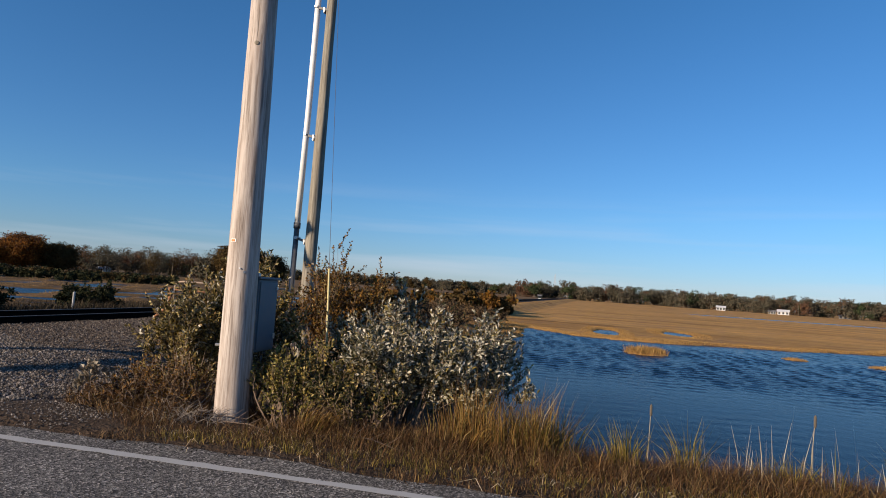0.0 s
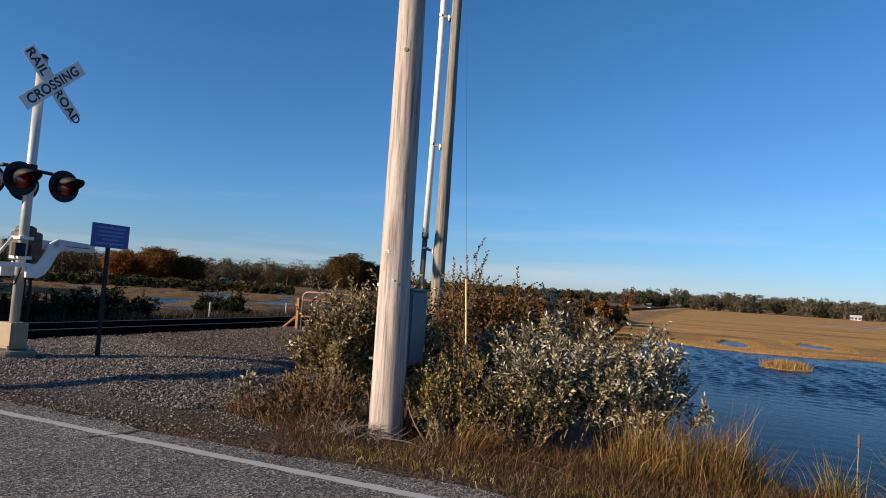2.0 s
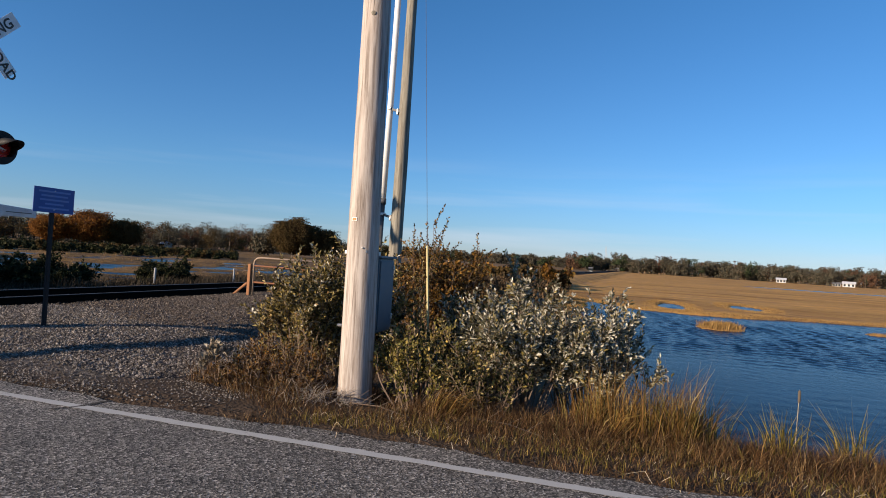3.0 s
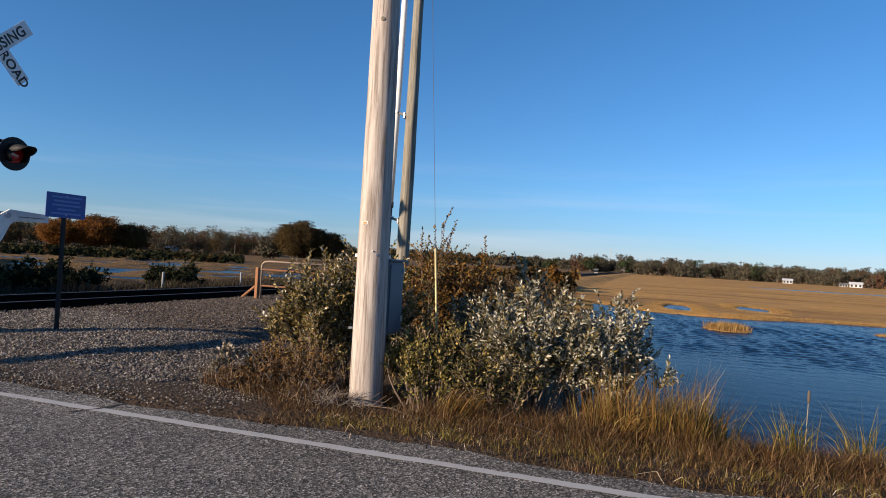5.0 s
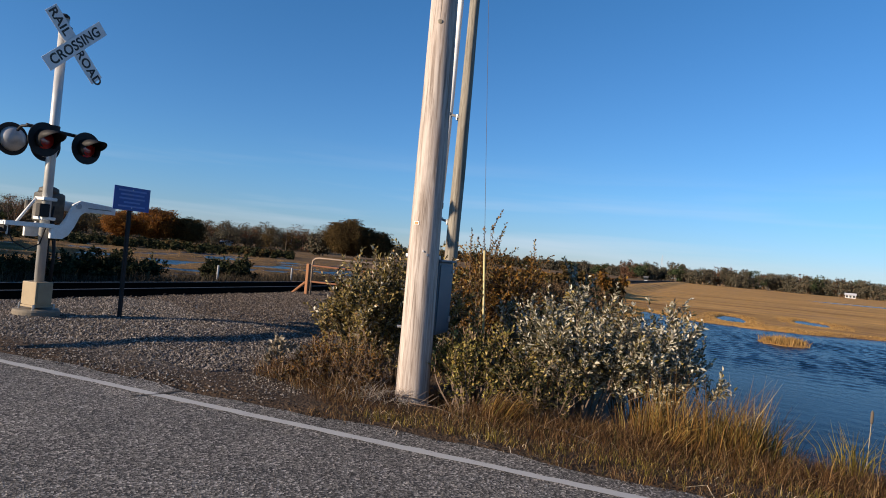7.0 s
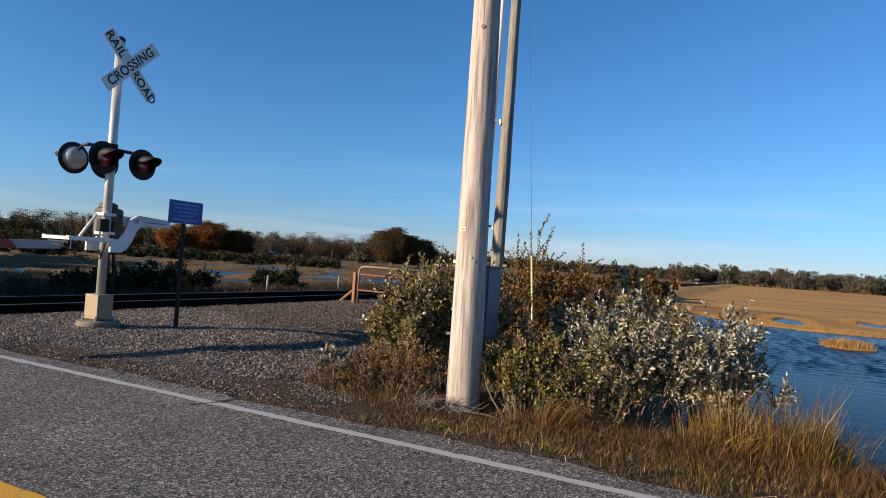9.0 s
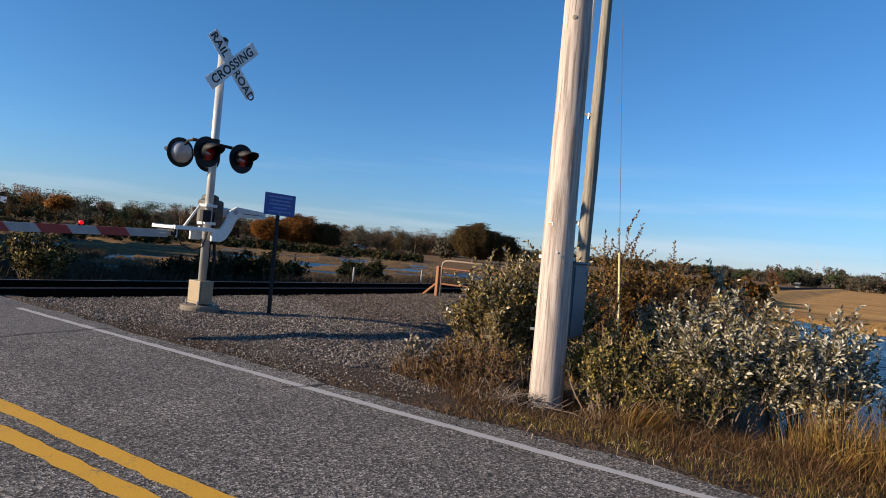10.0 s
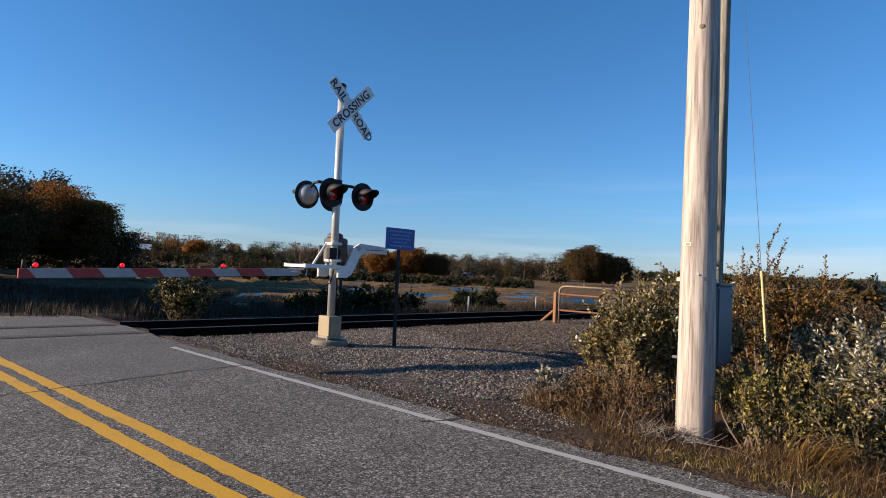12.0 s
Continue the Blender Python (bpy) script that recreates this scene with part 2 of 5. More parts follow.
def road_paint(name, color):
    """Road marking: paint worn off the high stones and at the edges."""
    m, nt, b = shader(name)
    v = coords(nt)
    worn = math_node(nt, 'ADD', math_node(nt, 'MULTIPLY', noise_out(nt, v, 70.0, 3.0), 0.6), math_node(nt, 'MULTIPLY', noise_out(nt, v, 4.0, 4.0), 0.5))
    c = mixed(nt, ramp(nt, worn, [(0.62, grey(0)), (0.76, grey(1))]), color, (0.11, 0.105, 0.10))
    c = mixed(nt, 0.4, c, ramp(nt, noise_out(nt, v, 220.0), [(0.3, grey(0.6)), (0.7, grey(1.15))]), 'MULTIPLY')
    nt.links.new(c, b.inputs["Base Color"])
    b.inputs["Roughness"].default_value = 0.75
    bump(nt, b, noise_out(nt, v, 150.0), 0.6, 0.004)
    return m


M_LINEWHITE = road_paint("white_line_paint", (0.43, 0.42, 0.40))
M_LINEYELLOW = road_paint("yellow_line_paint", (0.64, 0.34, 0.018))


def ground_material():
    """Gravel yard, trodden soil and marsh turf, blended by where each lies."""
    m, nt, b = shader("ground")
    v = coords(nt)
    n_big, n_mid, n_fine = noise_out(nt, v, 0.35, 5.0), noise_out(nt, v, 2.2, 5.0), noise_out(nt, v, 40.0, 4.0)
    vor = node(nt, "ShaderNodeTexVoronoi", Scale=24.0)
    nt.links.new(v, vor.inputs["Vector"])
    gravel = ramp(nt, vor.outputs["Color"], [(0.1, (0.04, 0.033, 0.027)), (0.5, (0.115, 0.097, 0.080)), (0.9, (0.24, 0.21, 0.18))])
    gravel = mixed(nt, ramp(nt, n_mid, [(0.4, grey(0)), (0.7, grey(0.7))]), gravel, (0.14, 0.105, 0.08))
    soil = mixed(nt, n_mid, (0.040, 0.027, 0.018), (0.105, 0.070, 0.044))
    soil = mixed(nt, 0.6, soil, ramp(nt, n_fine, [(0.3, grey(0.5)), (0.7, grey(1.4))]), 'MULTIPLY')
    streak = noise_out(nt, coords(nt, (0.05, 0.16, 1)), 1.0, 6.0, 0.65)
    tuft = noise_out(nt, coords(nt, (0.5, 1.0, 1)), 2.2, 6.0, 0.75)
    marsh = ramp(nt, streak, [(0.28, (0.17, 0.085, 0.035)), (0.40, (0.36, 0.19, 0.058)), (0.52, (0.50, 0.28, 0.085)), (0.60, (0.38, 0.21, 0.075)), (0.74, (0.24, 0.14, 0.07))])
    marsh = mixed(nt, 0.75, marsh, ramp(nt, tuft, [(0.3, grey(0.5)), (0.7, grey(1.35))]), 'MULTIPLY')
    band = noise_out(nt, coords(nt, (0.012, 0.11, 1)), 1.0, 5.0, 0.7)
    marsh = mixed(nt, 0.85, marsh, ramp(nt, band, [(0.32, (0.55, 0.52, 0.50)), (0.5, grey(1.0)), (0.66, (1.28, 1.25, 1.15))]), 'MULTIPLY')
    field = ramp(nt, n_big, [(0.3, (0.035, 0.025, 0.016)), (0.5, (0.075, 0.054, 0.034)), (0.7, (0.050, 0.040, 0.022))])
    field = mixed(nt, 0.7, field, ramp(nt, tuft, [(0.3, grey(0.5)), (0.7, grey(1.4))]), 'MULTIPLY')
    mud = mixed(nt, n_mid, (0.05, 0.042, 0.034), (0.10, 0.08, 0.06))
    c = mixed(nt, attribute(nt, "marsh"), soil, marsh)
    c = mixed(nt, attribute(nt, "field"), c, field)
    c = mixed(nt, attribute(nt, "gravel"), c, gravel)
    # near-black track bed: oily ballast, with the shade by the rails put into its colour
    c = mixed(nt, attribute(nt, "cinder_shade"), c, mixed(nt, n_fine, (0.010, 0.009, 0.008), (0.035, 0.030, 0.026)))
    c = mixed(nt, attribute(nt, "wet"), c, mud)
    nt.links.new(c, b.inputs["Base Color"])
    b.inputs["Roughness"].default_value = 0.95
    b.inputs["Specular IOR Level"].default_value = 0.15
    h = math_node(nt, 'ADD', math_node(nt, 'MULTIPLY', vor.outputs["Distance"], 0.8), math_node(nt, 'ADD', n_fine, math_node(nt, 'MULTIPLY', tuft, 3.0)))
    bump(nt, b, h, 0.8, 0.03)
    return m


M_GROUND = ground_material()


def water_material():
    m, nt, b = shader("water")
    v = coords(nt, (1.0, 0.6, 1))
    n2 = noise_out(nt, v, 9.0, 4.0, 0.55, 0.4)
    calm = ramp(nt, noise_out(nt, coords(nt, (0.4, 1, 1)), 0.12, 2.0), [(0.38, grey(0.35)), (0.62, grey(1))])
    sy = nt.nodes.new("ShaderNodeSeparateXYZ")
    nt.links.new(coords(nt), sy.inputs[0])
    reach = math_node(nt, 'ADD', math_node(nt, 'MULTIPLY', sy.outputs[1], 0.02), math_node(nt, 'MULTIPLY', noise_out(nt, coords(nt), 0.25, 2.0), 0.06))
    lee = ramp(nt, reach, [(0.33, grey(0.22)), (0.47, grey(1))])
    calm = math_node(nt, 'MULTIPLY', calm, lee)
    b.inputs["Base Color"].default_value = (0.002, 0.010, 0.030, 1)
    b.inputs["Roughness"].default_value = 0.2
    b.inputs["IOR"].default_value = 1.333
    b.inputs["Specular IOR Level"].default_value = 0.05
    bump(nt, b, math_node(nt, 'MULTIPLY', n2, calm), 0.7, 0.05)
    return m


M_WATER = water_material()

M_SILVER = leafy("silver_leaf", [(0.0, (0.025, 0.028, 0.013)), (0.28, (0.085, 0.080, 0.042)), (0.50, (0.20, 0.18, 0.11)), (0.74, (0.42, 0.385, 0.29)), (1.0, (0.60, 0.56, 0.46))], 0.45, 0.1, 0.5)
M_OLIVE = leafy("olive_leaf", [(0.0, (0.020, 0.017, 0.006)), (0.38, (0.088, 0.069, 0.018)), (0.66, (0.28, 0.205, 0.055)), (0.93, (0.46, 0.365, 0.155)), (1.0, (0.27, 0.14, 0.05))], 0.55, 0.2, 0.22)
M_YGREEN = leafy("yellow_green_leaf", [(0.0, (0.040, 0.040, 0.008)), (0.5, (0.15, 0.135, 0.028)), (0.85, (0.36, 0.29, 0.065)), (1.0, (0.38, 0.26, 0.06))], 0.5, 0.2)
M_DARKLEAF = leafy("dark_leaf", [(0.0, (0.010, 0.014, 0.006)), (0.6, (0.028, 0.033, 0.013)), (1.0, (0.07, 0.065, 0.03))], 0.75, 0.1, 0.1)
M_RUSTLEAF = leafy("rust_leaf", [(0.0, (0.035, 0.018, 0.007)), (0.4, (0.12, 0.058, 0.015)), (0.75, (0.28, 0.135, 0.022)), (1.0, (0.12, 0.085, 0.022))], 0.65, 0.2, 0.15)
M_BANKLEAF = leafy("dull_brown_leaf", [(0.0, (0.045, 0.028, 0.015)), (0.5, (0.105, 0.066, 0.034)), (1.0, (0.19, 0.125, 0.066))], 0.7, 0.2, 0.1)
M_PALELEAF = leafy("pale_dry_leaf", [(0.0, (0.13, 0.105, 0.068)), (0.5, (0.27, 0.22, 0.155)), (1.0, (0.44, 0.375, 0.28))], 0.6, 0.2)
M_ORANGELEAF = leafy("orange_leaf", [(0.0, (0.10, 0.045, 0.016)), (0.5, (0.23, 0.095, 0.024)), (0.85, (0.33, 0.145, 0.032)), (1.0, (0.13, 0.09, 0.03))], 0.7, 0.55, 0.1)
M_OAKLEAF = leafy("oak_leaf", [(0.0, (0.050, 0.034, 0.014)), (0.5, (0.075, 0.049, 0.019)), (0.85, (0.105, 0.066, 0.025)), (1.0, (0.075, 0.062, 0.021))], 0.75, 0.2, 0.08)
# leaf tones lightened and narrowed: distance haze put into the colour
M_FARLEAF = leafy("hazed_wood_leaf", [(0.0, (0.062, 0.060, 0.044)), (0.5, (0.084, 0.078, 0.054)), (0.85, (0.108, 0.088, 0.060)), (1.0, (0.125, 0.090, 0.060))], 0.8, 0.15, 0.08)
M_PINELEAF = leafy("pine_needles", [(0.0, (0.02, 0.032, 0.016)), (0.6, (0.04, 0.055, 0.025)), (1.0, (0.07, 0.085, 0.035))], 0.75, 0.15, 0.08)
M_REDLEAF = leafy("dull_red_leaf", [(0.0, (0.06, 0.035, 0.025)), (0.6, (0.12, 0.065, 0.04)), (1.0, (0.17, 0.095, 0.05))], 0.75, 0.2, 0.08)
M_VERGE = leafy("rusty_grass", [(0.0, (0.032, 0.017, 0.008)), (0.4, (0.085, 0.042, 0.017)), (0.7, (0.145, 0.078, 0.030)), (0.9, (0.26, 0.17, 0.08)), (1.0, (0.065, 0.062, 0.017))], 0.65, 0.2, 0.2)
M_CORD = leafy("cord_grass", [(0.0, (0.055, 0.026, 0.010)), (0.4, (0.145, 0.074, 0.020)), (0.7, (0.27, 0.152, 0.038)), (0.85, (0.16, 0.13, 0.028)), (1.0, (0.40, 0.27, 0.11))], 0.6, 0.25, 0.25)
M_GREENGRASS = leafy("green_grass", [(0.0, (0.080, 0.070, 0.012)), (0.5, (0.19, 0.148, 0.026)), (1.0, (0.33, 0.23, 0.058))], 0.6, 0.35, 0.25)
M_STRAW = leafy("bleached_straw", [(0.0, (0.36, 0.27, 0.17)), (0.6, (0.52, 0.42, 0.29)), (1.0, (0.62, 0.54, 0.42))], 0.7, 0.3, 0.2)
M_MARSHGRASS = leafy("marsh_grass", [(0.0, (0.19, 0.105, 0.035)), (0.5, (0.33, 0.195, 0.065)), (1.0, (0.42, 0.27, 0.10))], 0.7, 0.2, 0.15)
M_FIELDGRASS = leafy("field_grass", [(0.0, (0.014, 0.011, 0.007)), (0.5, (0.036, 0.027, 0.017)), (1.0, (0.11, 0.084, 0.054))], 0.7, 0.2, 0.15)
M_STONE = leafy("crushed_stone", [(0.0, (0.045, 0.037, 0.030)), (0.4, (0.118, 0.099, 0.083)), (0.75, (0.200, 0.172, 0.147)), (1.0, (0.38, 0.335, 0.29))], 0.9, 0.0, 0.2)
M_BROWNSTONE = leafy("brown_crushed_stone", [(0.0, (0.034, 0.026, 0.020)), (0.4, (0.090, 0.068, 0.052)), (0.75, (0.150, 0.118, 0.092)), (1.0, (0.27, 0.225, 0.18))], 0.9, 0.0, 0.2)
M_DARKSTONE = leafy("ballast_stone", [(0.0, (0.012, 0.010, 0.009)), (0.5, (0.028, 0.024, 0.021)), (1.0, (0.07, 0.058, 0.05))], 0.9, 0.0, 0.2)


# ---- mesh helpers ----
def mesh_from(name, verts, faces, mats, smooth=False):
    me = bpy.data.meshes.new(name)
    me.from_pydata(verts, [], faces)
    for mt in (mats if isinstance(mats, (list, tuple)) else [mats]):
        me.materials.append(mt)
    if smooth:
        me.polygons.foreach_set("use_smooth", [True] * len(me.polygons))
    me.update()
    return me


def part(name, bm, material, parent, label="", smooth=False):
    me = bpy.data.meshes.new(name)
    bm.to_mesh(me)
    bm.free()
    me.materials.append(material)
    if smooth:
        me.polygons.foreach_set("use_smooth", [True] * len(me.polygons))
    ob = new(name, me)
    if parent:
        ob.parent = parent
    return tagged(ob, label)


def piece(name, me, parent, label=""):
    ob = new(name, me)
    if parent:
        ob.parent = parent
    return tagged(ob, label)


def thing(name, place, label, category, group="", kind=""):
    ob = new(name)
    ob.empty_display_size = 0.1
    ob.matrix_world = place if isinstance(place, Matrix) else Matrix.Translation(place)
    return tagged(ob, label, category, group, kind)


def add_box(bm, size, centre, bevel=0.0, turn=None):
    m = Matrix.Translation(centre) @ (turn or Matrix()) @ Matrix.Diagonal((*size, 1))
    r = bmesh.ops.create_cube(bm, size=1.0, matrix=m)
    if bevel:
        edges = {e for v in r["verts"] for e in v.link_edges}
        bmesh.ops.bevel(bm, geom=list(edges), offset=bevel, segments=2, affect='EDGES', profile=0.5)
    return bm


def box(size, centre=(0, 0, 0), bevel=0.0, turn=None):
    return add_box(bmesh.new(), size, centre, bevel, turn)


def add_tube(bm, points, radii, sides=10, caps=True):
    """A tube along points, round, with a radius at each point."""
    pts = [Vector(p) for p in points]
    radii = radii if isinstance(radii, (list, tuple)) else [radii] * len(pts)
    rings = []
    side = None
    for i, p in enumerate(pts):
        d = (pts[min(i + 1, len(pts) - 1)] - pts[max(i - 1, 0)]).normalized()
        if side is None:
            side = d.orthogonal().normalized()
        side = (side - d * side.dot(d)).normalized()
        up = d.cross(side)
        rings.append([bm.verts.new(p + radii[i] * (math.cos(a) * side + math.sin(a) * up)) for a in (2 * math.pi * k / sides for k in range(sides))])
    for a, b in zip(rings, rings[1:]):
        for k in range(sides):
            bm.faces.new((a[k], a[(k + 1) % sides], b[(k + 1) % sides], b[k]))
    if caps:
        bm.faces.new(rings[0][::-1])
        bm.faces.new(rings[-1])
    return bm


def tube(points, radii, sides=10, caps=True):
    return add_tube(bmesh.new(), points, radii, sides, caps)


rng = np.random.default_rng(7)

# ---- ground, water, road ----
ROAD_SLOPE = 0.021
WATER_Z = -0.90


def white_y(x):
    return 4.27 + ROAD_SLOPE * x


def step(a, b, v):
    t = np.clip((v - a) / (b - a), 0, 1)
    return t * t * (3 - 2 * t)


def wave(x, y, s, seed=0.0):
    """Smooth uneven waves, from -1 to 1."""
    return (np.sin(x * s + 1.7 * np.sin(y * s * 0.8 + seed) + seed) + np.sin(y * s * 1.3 + 1.3 * np.sin(x * s * 0.7 - seed) + 2 * seed)
            + 0.6 * np.sin((x + y) * s * 2.3 + seed * 3)) / 2.6


def bay(x, y):
    """Over 0 in the open water east of the track, under 0 on land."""
    west = x - (-2.35 - 0.05 * (y - 10)) + 0.35 * wave(x, y, 0.9, 1.0)
    near = (y - 8.6 + 0.4 * wave(x, y, 0.8, 2.0)) * 0.8
    shore = 37.6 + 0.62 * np.maximum(0, x - 6) + 1.5 * np.maximum(0, -x - 0.5) + 2.2 * wave(x, y * 0.5, 0.30, 0.6)
    far = shore - y
    d = np.minimum(np.minimum(west, near), far)
    for cx, cy, rx, ry in ((2.7, 29.8, 0.95, 1.2), (9.9, 33.4, 0.55, 0.7), (14.0, 32.5, 1.3, 1.0)):
        d = np.minimum(d, (np.hypot((x - cx) / rx, (y - cy) / ry) - 1) * 0.7)
    for cx, cy, rx, ry in ((6.7, 49.5, 1.1, 3.4), (1.4, 44.8, 0.9, 3.8), (36.0, 160.0, 14.0, 7.0), (52.0, 158.0, 14.0, 7.0)):
        d = np.maximum(d, (1 - np.hypot((x - cx) / rx, (y - cy) / ry) + 0.18 * wave(x, y * 0.4, 1.4, cx)) * 2.5)
    return d


def pools(x, y):
    """Over 0 in the shallow pools of the western marsh."""
    inside = step(-24, -30, x) * step(-95, -75, x) * step(12, 18, y) * step(78, 62, y)
    return (0.35 * wave(x, y * 0.8, 0.30, 0.3) + 0.80 * wave(x, y * 0.7, 0.80, 2.2) + 0.55 * wave(x, y * 0.8, 1.9, 0.9) + 0.16) * inside - 0.25 * (1 - inside) - 0.12


def hill(x, y):
    yaw = np.degrees(np.arctan2(-(x + 1.0), y))
    return step(55, 65, yaw) * (1 - step(100, 112, yaw)) * step(78, 150, np.hypot(x, y))


def ground_z(x, y):
    x, y = np.asarray(x, float), np.asarray(y, float)
    marsh = -0.80 + 0.04 * wave(x, y, 0.5, 4.0)
    wet = np.maximum(bay(x, y), pools(x, y) * 1.6)
    low = np.where(wet > 0, np.maximum(-0.885 - 0.6 * wet, -1.7), marsh - 0.06 * step(-0.5, 0, wet))
    # road bank
    bank = step(-5.5, -2.2, y) * (1 - step(5.7, 8.4, y + 0.2 * wave(x, y, 0.7, 5.0)))
    # yard and track bank
    yard_edge = np.maximum(-6.2 - 0.10 * np.maximum(0, y - 8), -10.5)
    yard = step(-20.0, -16.2, x) * (1 - step(yard_edge, yard_edge + 5.5 - 1.7 * step(7.5, 11, y), x)) * step(-6, -2, y)
    yard = yard * (1 - 0.25 * step(17, 40, y))
    land = np.maximum(bank, yard)
    # spit under the bushes
    spit = step(-8, -6, x) * (1 - step(-2.6, -0.7, x)) * (1 - step(9.0, 15.0, y)) * step(3, 4, y)
    land = np.maximum(land, 0.9 * spit)
    z = low * (1 - land) + land * 0.0
    # verge and yard fall away from the road
    z = z - 0.09 * np.clip(y - 4.75, 0, 3.6) * step(-9.0, -5.2, x) * land
    # ballast bed, lower than the yard
    z = z - 0.20 * step(-17.2, -16.6, x) * (1 - step(-12.35, -12.12, x)) * step(4.75, 5.1, y)
    # field that rises towards the west
    rise = step(-18, -150, x) * (1 - step(20, 60, y)) * 1.3
    z = z + rise * (wet < 0.0)
    # low hill with a hayfield behind the western trees
    z = z + 1.7 * hill(x, y)
    z = z + 0.015 * wave(x, y, 2.3, 7.0) * (land > 0.2) * (y > 4.8)
    return z


def road_z(x):
    x = np.asarray(x, float)
    return 0.05 * step(-10.9, -12.4, x) - 0.55 * step(-15.4, -24.0, x)


def spread(lo, hi, fine_lo, fine_hi, fine, grow):
    out = list(np.arange(fine_lo, fine_hi, fine))
    v, s = fine_hi, fine
    while v < hi:
        out.append(v)
        s *= grow
        v += s
    out.append(hi)
    v, s = fine_lo, fine
    while v > lo:
        s *= grow
        v -= s
        out.insert(0, max(v, lo))
    return np.array(sorted(set(out)))


def build_ground():
    gx = spread(-2600, 2600, -19, 8, 0.22, 1.035)
    gy = spread(-1500, 3200, 4.0, 16, 0.22, 1.03)
    X, Y = np.meshgrid(gx, gy)
    Z = ground_z(X, Y)
    on_road = (Y < white_y(X) + 0.42) & (Y > -0.45 + ROAD_SLOPE * X)
    Z = np.where(on_road, np.minimum(Z, 0) - 0.05, Z)
    verts = np.stack([X.ravel(), Y.ravel(), Z.ravel()], 1)
    ny, nx = X.shape
    i = np.arange(ny * nx).reshape(ny, nx)
    faces = np.stack([i[:-1, :-1].ravel(), i[:-1, 1:].ravel(), i[1:, 1:].ravel(), i[1:, :-1].ravel()], 1)
    me = mesh_from("ground", verts.tolist(), faces.tolist(), M_GROUND, True)
    x, y = verts[:, 0], verts[:, 1]
    yard_e = -5.6 + 0.10 * np.maximum(0, y - 8) + 0.35 * wave(x, y, 1.1, 3.0)
    gravel = step(-17.2, -16.4, x) * (1 - step(yard_e - 0.5, yard_e + 0.3, x)) * step(4.9, 5.6, y + 0.35 * wave(x, y, 1.3, 6.0) + 0.5 * step(-8, -10, x)) * (1 - step(20, 26, y + 0.8 * wave(x, y, 0.5, 2.0)))
    wet = np.maximum(bay(x, y), pools(x, y) * 1.6)
    marsh = np.maximum(step(20, 27, y) * step(-22, -17, x), np.maximum(step(-24, -29, x) * step(13, 19, y), step(-7.5, -6, x) * step(9, 11.5, y)))
    field = np.maximum(step(-16.8, -17.6, x) * (1 - marsh), 0.75 * step(-20, -24, x))
    # track bed and its near shoulder, blackened for dark ballast and painted shade
    cinder_shade = step(-17.0, -16.6, x) * (1 - step(-12.30, -12.05, x + 0.08 * wave(x, y, 2.4, 1.2))) * step(4.5, 4.9, y)
    for key, val in (("cinder_shade", cinder_shade), ("gravel", gravel), ("marsh", marsh), ("field", field), ("wet", step(0.12, 0.35, wet))):
        a = me.attributes.new(key, 'FLOAT', 'POINT')
        a.data.foreach_set("value", val.astype(np.float32))
    return tagged(new("ground", me), "roadside soil, gravel yard and golden salt marsh to the horizon", "ground", kind="structure")


build_ground()

def build_water():
    """Wind waves, stronger away from the sheltered bank."""
    gx = spread(-150, 420, -3.5, 13, 0.10, 1.018)
    gy = spread(4.0, 320, 8.5, 31, 0.10, 1.02)
    X, Y = np.meshgrid(gx, gy)
    H = np.zeros_like(X)
    r = np.random.default_rng(3)
    for k in range(34):
        wl = 0.26 + 0.50 * r.random() ** 2
        an = radians(70) + 0.95 * r.normal()
        ph = r.random() * 6.28
        H += wl * 0.0058 * np.sin(2 * np.pi / wl * (X * np.cos(an) + Y * np.sin(an)) + ph)
    gust = 0.8 + 0.2 * wave(X * 0.4, Y, 0.45, 1.5)
    H *= (0.10 + 0.90 * step(16.5, 23, Y + 0.15 * X)) * gust * (1 - 0.9 * step(60, 110, np.hypot(X, Y)))
    verts = np.stack([X.ravel(), Y.ravel(), WATER_Z + H.ravel()], 1)
    ny, nx = X.shape
    i = np.arange(ny * nx).reshape(ny, nx)
    faces = np.stack([i[:-1, :-1].ravel(), i[:-1, 1:].ravel(), i[1:, 1:].ravel(), i[1:, :-1].ravel()], 1)
    me = mesh_from("water", verts.tolist(), faces.tolist(), M_WATER, True)
    tagged(new("water", me), "wind-rippled dark blue tidal water in the marsh", "water", kind="structure")


build_water()


def strip(name, x0, x1, lo, hi, z, material, step_x=0.15, ragged=0.0, thick=0.0):
    """A flat strip along the road between lo(x) and hi(x), lying on the road's surface."""
    xs = np.arange(x0, x1 + 1e-6, step_x)
    verts, faces = [], []
    for k, x in enumerate(xs):
        a = lo(x) + ragged * float(rng.normal())
        b = hi(x) + ragged * float(rng.normal())
        rz = float(road_z(x)) + z
        verts += [(x, a, rz), (x, b, rz), (x, a, rz - thick), (x, b, rz - thick)]
        if k:
            o, q = 4 * (k - 1), 4 * k
            faces += [(o, q, q + 1, o + 1)]
            if thick:
                faces += [(o + 2, q + 2, q, o), (o + 1, q + 1, q + 3, o + 3)]
    return mesh_from(name, verts, faces, material)


